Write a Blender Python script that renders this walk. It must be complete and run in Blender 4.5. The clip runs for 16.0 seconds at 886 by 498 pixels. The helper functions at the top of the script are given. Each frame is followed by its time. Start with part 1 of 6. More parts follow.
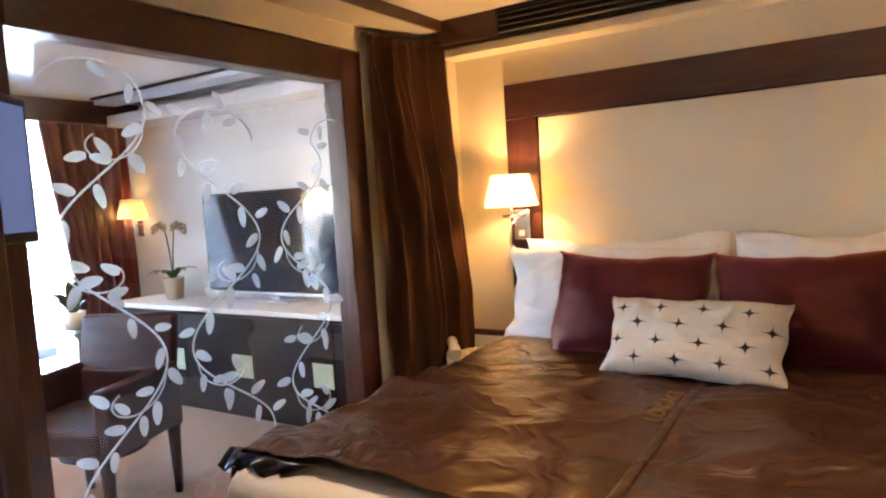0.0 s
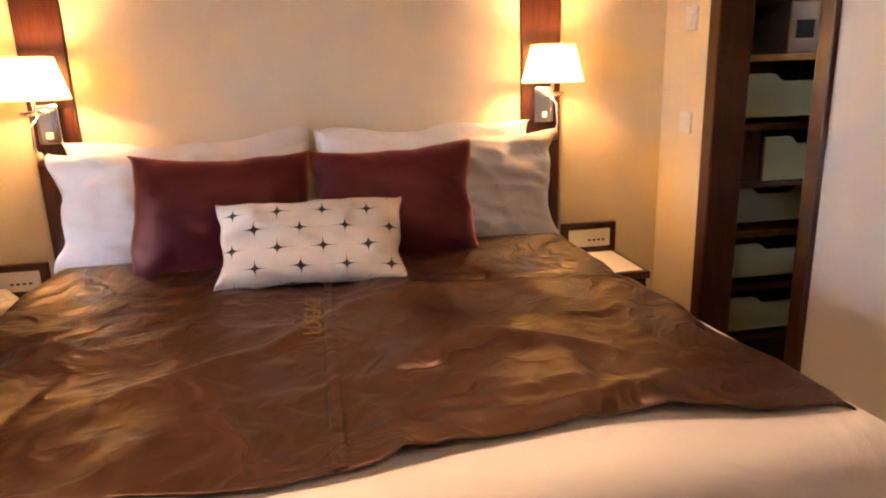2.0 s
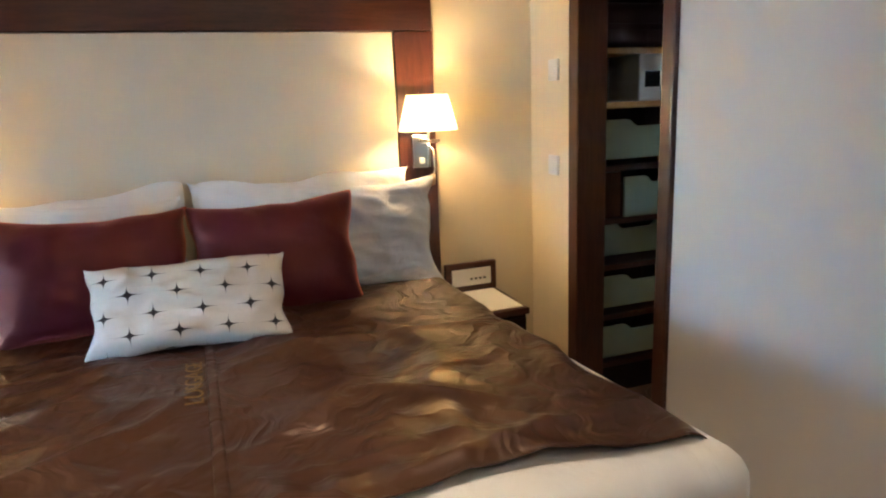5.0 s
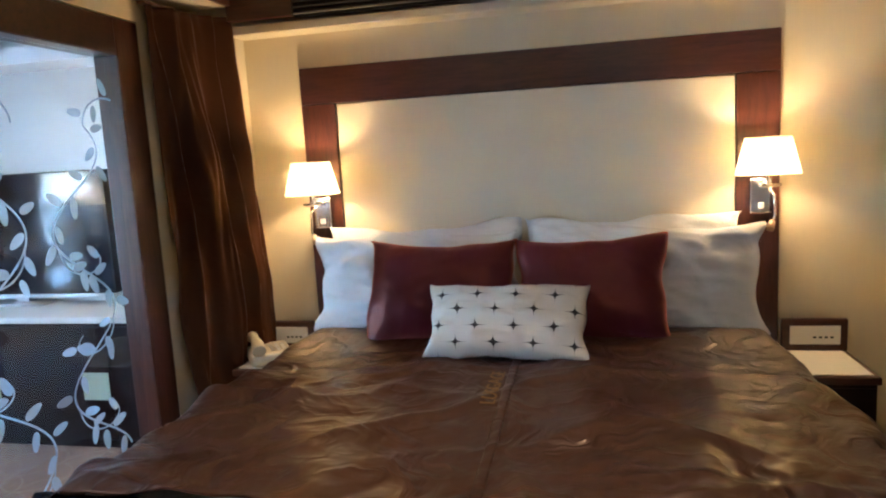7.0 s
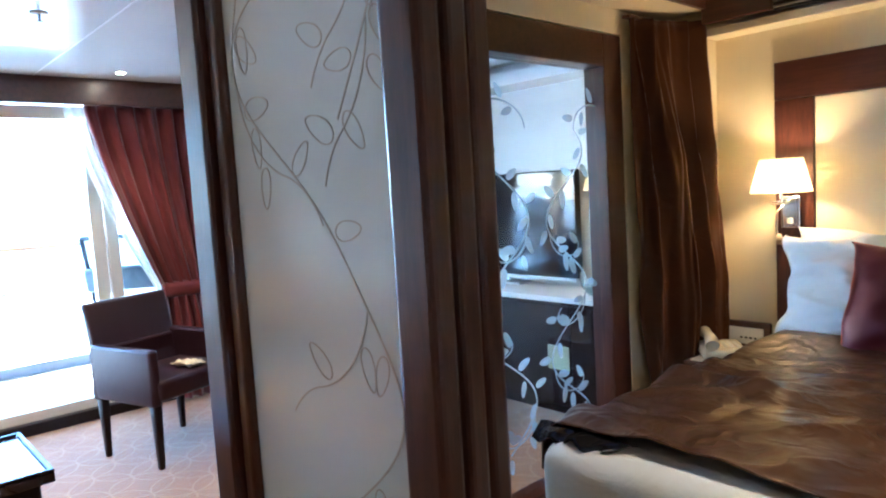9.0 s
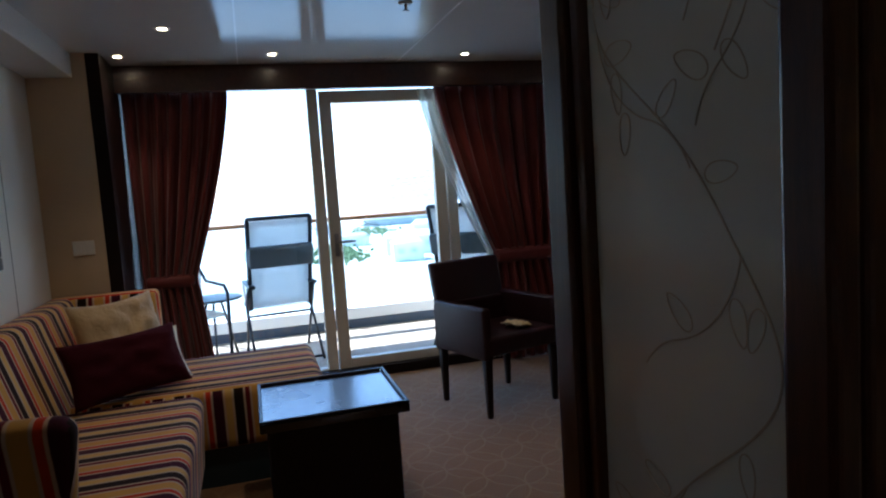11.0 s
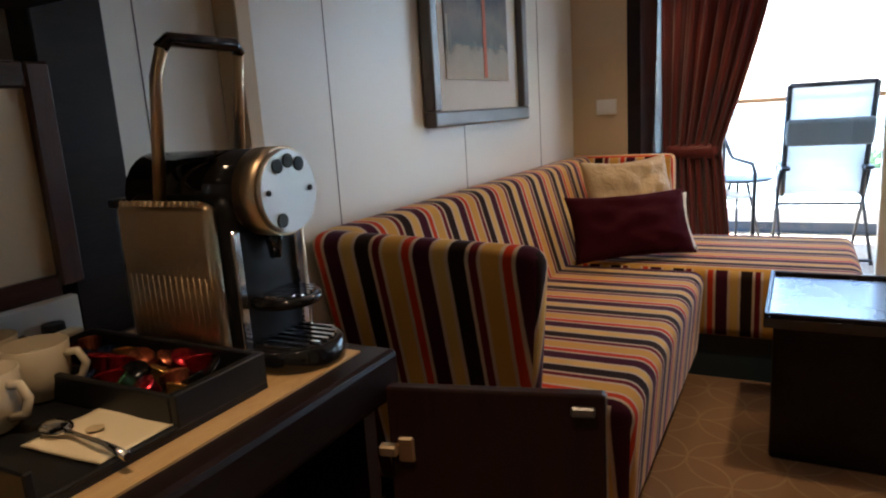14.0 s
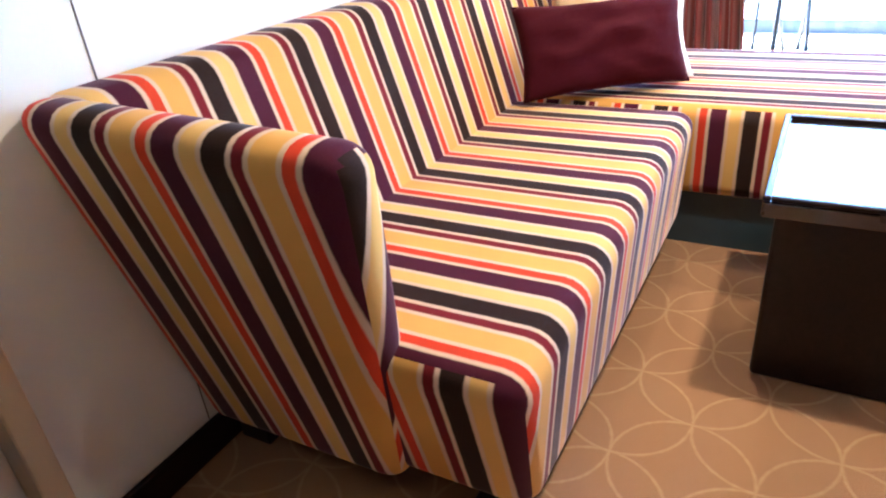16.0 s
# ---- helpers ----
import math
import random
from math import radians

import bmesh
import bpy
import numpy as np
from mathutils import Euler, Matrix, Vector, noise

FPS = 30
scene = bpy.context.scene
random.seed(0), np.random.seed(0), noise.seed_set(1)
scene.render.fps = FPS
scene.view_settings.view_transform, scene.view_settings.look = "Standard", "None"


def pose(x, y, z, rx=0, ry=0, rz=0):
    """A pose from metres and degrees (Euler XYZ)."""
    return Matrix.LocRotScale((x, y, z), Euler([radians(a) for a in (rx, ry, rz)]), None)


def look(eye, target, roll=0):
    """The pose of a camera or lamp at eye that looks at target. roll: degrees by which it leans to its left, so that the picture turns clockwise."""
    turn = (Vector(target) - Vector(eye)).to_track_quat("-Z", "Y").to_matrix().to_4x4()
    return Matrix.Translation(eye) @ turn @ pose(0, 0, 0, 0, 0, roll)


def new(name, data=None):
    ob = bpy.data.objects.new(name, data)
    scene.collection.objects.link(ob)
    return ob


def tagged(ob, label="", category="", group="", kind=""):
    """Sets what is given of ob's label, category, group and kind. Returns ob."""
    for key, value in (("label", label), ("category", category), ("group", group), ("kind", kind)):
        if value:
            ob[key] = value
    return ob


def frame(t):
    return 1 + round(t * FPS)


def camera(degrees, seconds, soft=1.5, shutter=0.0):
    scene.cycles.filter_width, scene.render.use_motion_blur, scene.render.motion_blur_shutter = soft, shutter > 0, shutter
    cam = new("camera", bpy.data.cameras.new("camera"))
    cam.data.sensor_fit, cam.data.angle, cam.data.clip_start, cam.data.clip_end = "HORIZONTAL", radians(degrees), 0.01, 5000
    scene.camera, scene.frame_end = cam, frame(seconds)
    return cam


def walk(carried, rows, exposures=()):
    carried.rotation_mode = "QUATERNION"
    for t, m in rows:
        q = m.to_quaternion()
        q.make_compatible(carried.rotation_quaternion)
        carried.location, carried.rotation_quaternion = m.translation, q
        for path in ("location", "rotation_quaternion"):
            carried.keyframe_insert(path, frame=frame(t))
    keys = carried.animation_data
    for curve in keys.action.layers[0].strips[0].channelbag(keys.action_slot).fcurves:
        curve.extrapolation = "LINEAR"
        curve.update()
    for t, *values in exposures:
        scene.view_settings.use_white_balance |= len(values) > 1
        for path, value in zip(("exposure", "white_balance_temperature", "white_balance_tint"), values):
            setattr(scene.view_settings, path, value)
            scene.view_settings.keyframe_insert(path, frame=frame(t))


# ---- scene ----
cam = camera(66.9, 16.0, 2.1)
PATH = [
    (0, (0.454, -2.989, 1.363), (-0.618, -1.308, 1.203), -3.5),
    (0.5, (0.308, -2.924, 1.324), (-0.442, -1.083, 1.1), -2.9),
    (1, (0.224, -2.872, 1.308), (-0.318, -0.975, 0.975), -3.1),
    (1.5, (0.123, -2.854, 1.31), (-0.078, -0.917, 0.856), -2.9),
    (2, (0.028, -2.818, 1.345), (0.368, -0.914, 0.834), -1.8),
    (2.5, (-0.008, -2.82, 1.355), (0.685, -1.014, 0.845), -1.6),
    (3, (-0.008, -2.825, 1.383), (0.876, -1.106, 0.868), -1.6),
    (5.5, (0.082, -2.878, 1.424), (0.58, -0.982, 1.027), -2.6),
    (6, (0.139, -2.945, 1.428), (0.397, -0.992, 1.083), -2.9),
    (6.5, (0.211, -3.016, 1.444), (0.134, -1.042, 1.129), -3.1),
    (7, (0.251, -3.047, 1.433), (-0.161, -1.109, 1.159), -3.2),
    (7.5, (0.266, -3.086, 1.422), (-0.4, -1.215, 1.188), -3.2),
    (8, (0.201, -3.166, 1.425), (-0.673, -1.379, 1.212), -2.9),
    (8.5, (0.19, -3.256, 1.45), (-0.967, -1.639, 1.231), -3.2),
    (9, (0.213, -3.262, 1.398), (-1.258, -1.918, 1.217), -3.4),
    (9.5, (0.208, -3.305, 1.378), (-1.45, -2.2, 1.2), -3.4),
    (11.8, (0.08, -3.323, 1.301), (-1.908, -3.192, 1.124), -3.7),
    (12, (0.042, -3.335, 1.285), (-1.95, -3.345, 1.111), -3.6),
    (12.5, (-0.012, -3.281, 1.277), (-1.957, -3.707, 1.091), -3.7),
    (13, (-0.055, -3.23, 1.258), (-1.916, -3.93, 1.04), -3.5),
    (13.5, (-0.121, -3.231, 1.214), (-1.916, -4.069, 0.936), -3.5),
    (14, (-0.225, -3.275, 1.165), (-1.952, -4.203, 0.767), -3.6),
    (14.5, (-0.336, -3.315, 1.122), (-1.971, -4.275, 0.484), -4.1),
    (15, (-0.503, -3.297, 1.116), (-2.032, -4.236, 0.234), -4.7),
    (15.2, (-0.603, -3.294, 1.13), (-2.108, -4.226, 0.198), -4.8),
    (15.5, (-0.74, -3.29, 1.139), (-2.23, -4.221, 0.184), -5.1),
    (15.6, (-0.785, -3.288, 1.139), (-2.27, -4.214, 0.171), -5.0),
    (16, (-0.991, -3.293, 1.124), (-2.504, -4.191, 0.173), -5.5),
]
walk(cam, [(t, look(eye, target, roll)) for t, eye, target, roll in PATH],
     exposures=[(0, 5.4, 6600, 28), (0.7, 5.3, 7700, 41), (1.5, 5.4, 7900, 50), (2.2, 5.5, 6900, 40), (3.0, 5.55, 5900, 26), (5.5, 5.3, 5200, 15),
                (7.0, 5.08, 5050, 14), (8.0, 5.4, 4900, 12), (9.0, 5.25, 4750, 10), (9.7, 4.75, 4600, 9), (11.8, 1.25, 5800, 12), (13.0, 1.45, 5900, 12), (13.5, 2.4, 6100, 13),
                (14.0, 3.5, 6200, 15), (14.5, 4.35, 6500, 18), (15.0, 5.3, 5850, 17), (15.5, 5.8, 5450, 15), (16.0, 5.8, 5150, 13)])

# ---- world and large lights ----
world = bpy.data.worlds.new("sky")
scene.world = world
world.use_nodes = True
wn = world.node_tree.nodes
sky = wn.new("ShaderNodeTexSky")
sky.sky_type, sky.sun_disc = "NISHITA", False
sky.sun_elevation, sky.sun_rotation = radians(58), radians(225)
sky.air_density, sky.dust_density, sky.ozone_density = 1.0, 0.6, 2.0
wn["Background"].inputs[1].default_value = 0.15
world.node_tree.links.new(sky.outputs[0], wn["Background"].inputs[0])
sun = new("sun", bpy.data.lights.new("sun", "SUN"))
sun.data.energy, sun.data.angle, sun.data.color = 5.0, radians(0.6), (1.0, 0.95, 0.88)
sun.rotation_euler = look((-5.3 * 0.707, -5.3 * 0.707, 8.5), (0, 0, 0)).to_euler()


def bulb(name, place, watts, colour, radius=0.03):
    ob = new(name, bpy.data.lights.new(name, "POINT"))
    ob.data.energy, ob.data.color, ob.data.shadow_soft_size = watts, colour, radius
    ob.location = place
    return ob


def spot(name, place, watts, colour, angle=95):
    ob = new(name, bpy.data.lights.new(name, "SPOT"))
    ob.data.energy, ob.data.color, ob.data.shadow_soft_size = watts, colour, 0.035
    ob.data.spot_size, ob.data.spot_blend = radians(angle), 0.6
    ob.location = place
    return ob


WARM = (1.0, 0.62, 0.23)
LAMP_WATTS = 0.50
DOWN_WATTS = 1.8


# ---- materials ----
class Nodes:
    """A material's node tree with short ways to add nodes."""

    def __init__(self, name):
        self.mat = bpy.data.materials.new(name)
        self.mat.use_nodes = True
        self.tree = self.mat.node_tree
        self.bsdf = self.tree.nodes["Principled BSDF"]
        self.out = self.tree.nodes["Material Output"]

    def add(self, kind, **inputs):
        n = self.tree.nodes.new(kind)
        return n

    def link(self, a, b):
        self.tree.links.new(a, b)

    def math(self, op, a, b=None, c=None):
        n = self.tree.nodes.new("ShaderNodeMath")
        n.operation = op
        for i, v in enumerate((a, b, c)):
            if v is None:
                continue
            if isinstance(v, (int, float)):
                n.inputs[i].default_value = v
            else:
                self.link(v, n.inputs[i])
        return n.outputs[0]

    def coords(self, kind="Object", scale=(1, 1, 1), rot=(0, 0, 0)):
        t = self.add("ShaderNodeTexCoord")
        m = self.add("ShaderNodeMapping")
        m.inputs["Scale"].default_value = scale
        m.inputs["Rotation"].default_value = [radians(a) for a in rot]
        self.link(t.outputs[kind], m.inputs["Vector"])
        return m.outputs[0]

    def noise(self, vec, scale, detail=4, rough=0.55, distort=0.0):
        n = self.add("ShaderNodeTexNoise")
        n.inputs["Scale"].default_value, n.inputs["Detail"].default_value = scale, detail
        n.inputs["Roughness"].default_value, n.inputs["Distortion"].default_value = rough, distort
        self.link(vec, n.inputs["Vector"])
        return n.outputs["Fac"]

    def ramp(self, fac, stops, constant=False):
        r = self.add("ShaderNodeValToRGB")
        e = r.color_ramp.elements
        r.color_ramp.interpolation = "CONSTANT" if constant else "LINEAR"
        while len(e) < len(stops):
            e.new(0.5)
        for el, (p, c) in zip(e, stops):
            el.position, el.color = p, (*c, 1)
        self.link(fac, r.inputs[0])
        return r.outputs[0]

    def mix(self, fac, a, b):
        m = self.add("ShaderNodeMix")
        m.data_type = "RGBA"
        for v, i in ((fac, 0), (a, 6), (b, 7)):
            if isinstance(v, (int, float)):
                m.inputs[i].default_value = v
            elif isinstance(v, tuple):
                m.inputs[i].default_value = (*v, 1)
            else:
                self.link(v, m.inputs[i])
        return m.outputs[2]

    def bump(self, height, strength=0.2, distance=0.01, base=None):
        b = self.add("ShaderNodeBump")
        b.inputs["Strength"].default_value, b.inputs["Distance"].default_value = strength, distance
        self.link(height, b.inputs["Height"])
        if base is not None:
            self.link(base, b.inputs["Normal"])
        return b.outputs[0]

    def set(self, colour=None, rough=None, metal=None, normal=None, **others):
        for key, v in (("Base Color", colour), ("Roughness", rough), ("Metallic", metal), ("Normal", normal), *others.items()):
            if v is None:
                continue
            socket = self.bsdf.inputs[key.replace("_", " ")]
            if isinstance(v, tuple):
                socket.default_value = (*v, 1)
            elif isinstance(v, (int, float)):
                socket.default_value = v
            else:
                self.link(v, socket)
        return self.mat


def shade(c, k):
    return tuple(min(1.0, v * k) for v in c)


def plain(name, colour, rough=0.5, metal=0.0, vary=0.12, scale=6.0, grain=120.0, bump=0.08, patch=0.14, **others):
    """Paint, plastic or metal with a cloudy tone and a fine relief."""
    n = Nodes(name)
    v = n.coords()
    cloud = n.noise(v, scale, 5)
    fine = n.noise(v, grain, 2)
    col = n.mix(cloud, shade(colour, 1 - vary), shade(colour, 1 + vary))
    r = n.math("MULTIPLY_ADD", n.noise(v, scale * 3, 3), patch, rough - patch / 2)
    return n.set(col, r, metal, n.bump(fine, bump, 0.002), **others)


def wood(name, dark, light, rough=0.32, along=(14, 14, 1.2), bump=0.12, coat=0.25, gloss=0.5):
    n = Nodes(name)
    v = n.coords(scale=along)
    grain = n.noise(v, 3.0, 6, 0.62, 1.2)
    fine = n.noise(n.coords(scale=tuple(a * 9 for a in along)), 4.0, 3)
    col = n.ramp(n.math("MULTIPLY_ADD", fine, 0.35, n.math("MULTIPLY", grain, 0.75)), [(0.35, dark), (0.75, light)])
    r = n.math("MULTIPLY_ADD", n.noise(n.coords(), 7, 3), 0.16, rough - 0.08)
    return n.set(col, r, 0.0, n.bump(fine, bump, 0.001), Coat_Weight=coat, Coat_Roughness=0.18, Specular_IOR_Level=gloss)


def fabric(name, colour, rough=0.85, weave=420.0, vary=0.15, fold=9.0, foldbump=0.25, sheen=0.2, sheen_tint=None, **others):
    n = Nodes(name)
    v = n.coords()
    cloud = n.noise(v, 5, 4)
    threads = n.noise(n.coords(scale=(1, 1, 0.25)), weave, 2)
    creases = n.noise(v, fold, 5, 0.5, 0.6)
    tone = n.math("MULTIPLY_ADD", threads, 0.4, n.math("MULTIPLY", cloud, 0.6))
    col = n.mix(tone, shade(colour, 1 - vary), shade(colour, 1 + vary))
    nor = n.bump(creases, foldbump, 0.02)
    nor = n.bump(threads, 0.12, 0.001, nor)
    m = n.set(col, rough, 0.0, nor, Sheen_Weight=sheen, **others)
    if sheen_tint:
        n.bsdf.inputs["Sheen Tint"].default_value = (*sheen_tint, 1)
    return m


def wallpaper(name, colour):
    n = Nodes(name)
    v = n.coords(scale=(260, 260, 4))
    lines = n.noise(v, 1.0, 3)
    cloud = n.noise(n.coords(), 2.2, 4)
    col = n.mix(n.math("MULTIPLY_ADD", lines, 0.5, n.math("MULTIPLY", cloud, 0.5)), shade(colour, 0.9), shade(colour, 1.08))
    return n.set(col, 0.62, 0.0, n.bump(lines, 0.12, 0.001))


def carpet():
    """Tan cut pile with a lattice of overlapping circles woven in paler yarn."""
    n = Nodes("carpet")
    t = n.add("ShaderNodeTexCoord")
    m = n.add("ShaderNodeMapping")
    m.inputs["Rotation"].default_value = (0, 0, radians(45))
    m.inputs["Scale"].default_value = (1 / 0.21,) * 3
    n.link(t.outputs["Object"], m.inputs["Vector"])
    wob = n.add("ShaderNodeTexNoise")
    wob.inputs["Scale"].default_value = 60
    n.link(t.outputs["Object"], wob.inputs["Vector"])
    s = n.add("ShaderNodeSeparateXYZ")
    n.link(m.outputs[0], s.inputs[0])
    fx, fy = n.math("FRACT", s.outputs[0]), n.math("FRACT", s.outputs[1])
    best = None
    for cx, cy in ((0.5, -0.5), (-0.5, 0.5), (1.5, 0.5), (0.5, 1.5)):
        dx, dy = n.math("SUBTRACT", fx, cx), n.math("SUBTRACT", fy, cy)
        d = n.math("SQRT", n.math("ADD", n.math("MULTIPLY", dx, dx), n.math("MULTIPLY", dy, dy)))
        e = n.math("ABSOLUTE", n.math("SUBTRACT", d, 0.7071))
        best = e if best is None else n.math("MINIMUM", best, e)
    best = n.math("MULTIPLY_ADD", n.math("SUBTRACT", wob.outputs["Fac"], 0.5), 0.03, best)
    line = n.math("MULTIPLY", n.math("MAXIMUM", n.math("SUBTRACT", 1.0, n.math("DIVIDE", best, 0.030)), 0.0), 0.36)
    v = n.coords()
    pile = n.noise(v, 380, 3)
    cloud = n.noise(v, 3, 4)
    base = n.mix(n.math("MULTIPLY_ADD", pile, 0.6, n.math("MULTIPLY", cloud, 0.4)), (0.178, 0.089, 0.038), (0.40, 0.217, 0.098))
    col = n.mix(line, base, (0.58, 0.42, 0.22))
    nor = n.bump(pile, 0.5, 0.004)
    return n.set(col, 0.95, 0.0, n.bump(line, 0.3, 0.003, nor), Sheen_Weight=0.2)


def stripes():
    """Woven velvet with stripes of many widths; the weave's width runs along u, in metres."""
    n = Nodes("striped_velvet")
    uv = n.add("ShaderNodeUVMap")
    s = n.add("ShaderNodeSeparateXYZ")
    n.link(uv.outputs[0], s.inputs[0])
    wav = n.noise(n.coords(), 30, 2)
    u = n.math("MULTIPLY_ADD", wav, 0.0025, s.outputs[0])
    f = n.math("FRACT", n.math("MULTIPLY", u, 1 / 0.26))
    cream, plum, gold, black = (0.64, 0.48, 0.34), (0.054, 0.004, 0.022), (0.70, 0.44, 0.13), (0.015, 0.007, 0.006)
    maroon, ochre, red = (0.15, 0.007, 0.016), (0.66, 0.36, 0.08), (0.58, 0.045, 0.012)
    seq = [(0.050, red), (0.022, cream), (0.105, plum), (0.022, cream), (0.070, gold), (0.022, cream), (0.100, black), (0.022, cream),
           (0.048, maroon), (0.022, cream), (0.104, ochre), (0.022, cream)]
    total, at, stops = sum(w for w, _ in seq), 0.0, []
    for w, c in seq:
        stops += [(at / total + 0.006, c), ((at + w) / total - 0.006, c)]
        at += w
    col = n.ramp(f, stops)
    v = n.coords()
    pile = n.noise(v, 500, 2)
    rub = n.noise(v, 9, 4)
    col = n.mix(n.math("MULTIPLY", pile, 0.025), col, (0.75, 0.6, 0.45))
    col = n.mix(n.math("MULTIPLY", rub, 0.10), col, (0.05, 0.02, 0.02))
    return n.set(col, 0.8, 0.0, n.bump(pile, 0.2, 0.001), Specular_IOR_Level=0.06, Sheen_Weight=0.26, Sheen_Roughness=0.28, Sheen_Tint=(0.98, 0.82, 0.90))


def stars():
    """Off-white linen with rows of small four-pointed stars; u and v in metres."""
    n = Nodes("star_linen")
    uv = n.add("ShaderNodeUVMap")
    s = n.add("ShaderNodeSeparateXYZ")
    n.link(uv.outputs[0], s.inputs[0])
    cellu, cellv = 0.130, 0.056
    row = n.math("FLOOR", n.math("DIVIDE", s.outputs[1], cellv))
    shift = n.math("MULTIPLY", row, 0.5)
    fu = n.math("SUBTRACT", n.math("FRACT", n.math("ADD", n.math("DIVIDE", s.outputs[0], cellu), shift)), 0.5)
    fv = n.math("SUBTRACT", n.math("FRACT", n.math("DIVIDE", s.outputs[1], cellv)), 0.5)
    a = n.math("POWER", n.math("ABSOLUTE", n.math("MULTIPLY", fu, cellu / 0.074)), 0.29)
    b = n.math("POWER", n.math("ABSOLUTE", n.math("MULTIPLY", fv, cellv / 0.048)), 0.29)
    star = n.math("LESS_THAN", n.math("ADD", a, b), 1.0)
    v = n.coords()
    thread = n.noise(v, 450, 2)
    col = n.mix(thread, (0.54, 0.51, 0.45), (0.70, 0.67, 0.61))
    col = n.mix(star, col, (0.03, 0.028, 0.03))
    nor = n.bump(n.noise(v, 11, 4), 0.3, 0.02)
    return n.set(col, 0.85, 0.0, n.bump(thread, 0.2, 0.001, nor))


def runner_leather():
    n = Nodes("bed_runner")
    v = n.coords()
    warp = n.noise(v, 2.2, 3)
    m = n.add("ShaderNodeVectorMath")
    m.operation = "ADD"
    n.link(v, m.inputs[0])
    n.link(n.math("MULTIPLY", warp, 0.9), m.inputs[1])
    big = n.noise(m.outputs[0], 3.0, 3, 0.5, 0.8)
    fine = n.noise(v, 220, 3)
    ridge = n.math("SUBTRACT", 1.0, n.math("MULTIPLY", n.math("ABSOLUTE", n.math("SUBTRACT", n.noise(m.outputs[0], 4.5, 2, 0.4), 0.5)), 7.0))
    ridge = n.math("MAXIMUM", ridge, 0.0)
    col = n.mix(big, (0.029, 0.0120, 0.0078), (0.058, 0.0250, 0.0150))
    nor = n.bump(big, 0.5, 0.05)
    nor = n.bump(ridge, 0.45, 0.012, nor)
    small = n.math("ABSOLUTE", n.math("SUBTRACT", n.noise(m.outputs[0], 6.5, 3, 0.45, 0.3), 0.5))
    nor = n.bump(n.math("MINIMUM", n.math("MULTIPLY", small, 5.0), 1.0), 0.16, 0.006, nor)
    nor = n.bump(fine, 0.05, 0.0008, nor)
    r = n.math("MULTIPLY_ADD", n.noise(v, 9, 4), 0.14, 0.25)
    return n.set(col, r, 0.0, nor, Specular_IOR_Level=0.5, Specular_Tint=(1.0, 0.72, 0.5))


def soft_art():
    """Blurred charcoal above, two pale uprights, and a beige field below; heights in metres."""
    n = Nodes("painting")
    v = n.coords()
    sep = n.add("ShaderNodeSeparateXYZ")
    n.link(v, sep.inputs[0])
    cloud = n.noise(v, 11, 5)
    soft = n.noise(n.coords(scale=(9, 1, 3)), 1.0, 3)
    height = n.math("MULTIPLY_ADD", n.math("SUBTRACT", cloud, 0.5), 0.14, sep.outputs[2])
    fac = n.math("MULTIPLY", n.math("SUBTRACT", height, 1.27), 2.6)
    body = n.ramp(fac, [(0.08, (0.46, 0.39, 0.26)), (0.30, (0.33, 0.27, 0.17)), (0.36, (0.07, 0.07, 0.05)), (0.60, (0.17, 0.13, 0.09)), (0.85, (0.020, 0.017, 0.016))])
    pale = n.ramp(soft, [(0.52, (0.0, 0.0, 0.0)), (0.66, (0.4, 0.4, 0.4))])
    low = n.ramp(fac, [(0.55, (1.0, 1.0, 1.0)), (0.95, (0.0, 0.0, 0.0))])
    mask = n.math("MULTIPLY", pale, low)
    return n.set(n.mix(mask, body, (0.52, 0.46, 0.34)), 0.55, 0.0, n.bump(cloud, 0.3, 0.002))


def pane_glass(name, tint=(0.92, 0.96, 0.97), rough=0.0):
    """Thin clear sheet: lets light straight through and mirrors by Fresnel."""
    n = Nodes(name)
    tr = n.add("ShaderNodeBsdfTransparent")
    tr.inputs[0].default_value = (*tint, 1)
    gl = n.add("ShaderNodeBsdfGlossy")
    gl.inputs["Roughness"].default_value = rough
    lw = n.add("ShaderNodeLayerWeight")
    lw.inputs["Blend"].default_value = 0.5
    fac = n.math("MULTIPLY_ADD", n.math("POWER", lw.outputs["Facing"], 5.0), 0.9, 0.035)
    mx = n.add("ShaderNodeMixShader")
    n.link(fac, mx.inputs[0])
    n.link(tr.outputs[0], mx.inputs[1])
    n.link(gl.outputs[0], mx.inputs[2])
    n.link(mx.outputs[0], n.out.inputs[0])
    return n.mat


def cloth_through(name, colour, part_clear=0.3):
    """Sheer or shade cloth: diffuse, with light passing through."""
    n = Nodes(name)
    d, t, c, m1, m2 = (
        n.add("ShaderNodeBsdfDiffuse"), n.add("ShaderNodeBsdfTranslucent"), n.add("ShaderNodeBsdfTransparent"),
        n.add("ShaderNodeMixShader"), n.add("ShaderNodeMixShader"))
    v = n.coords(scale=(1, 1, 0.4))
    col = n.mix(n.noise(v, 300, 2), shade(colour, 0.88), colour)
    n.link(col, d.inputs[0])
    n.link(col, t.inputs[0])
    m1.inputs[0].default_value, m2.inputs[0].default_value = 0.55, part_clear
    n.link(d.outputs[0], m1.inputs[1])
    n.link(t.outputs[0], m1.inputs[2])
    n.link(m1.outputs[0], m2.inputs[1])
    n.link(c.outputs[0], m2.inputs[2])
    n.link(m2.outputs[0], n.out.inputs[0])
    return n.mat


def glow(name, colour, strength):
    n = Nodes(name)
    return n.set(colour, 0.5, Emission_Color=colour, Emission_Strength=strength)


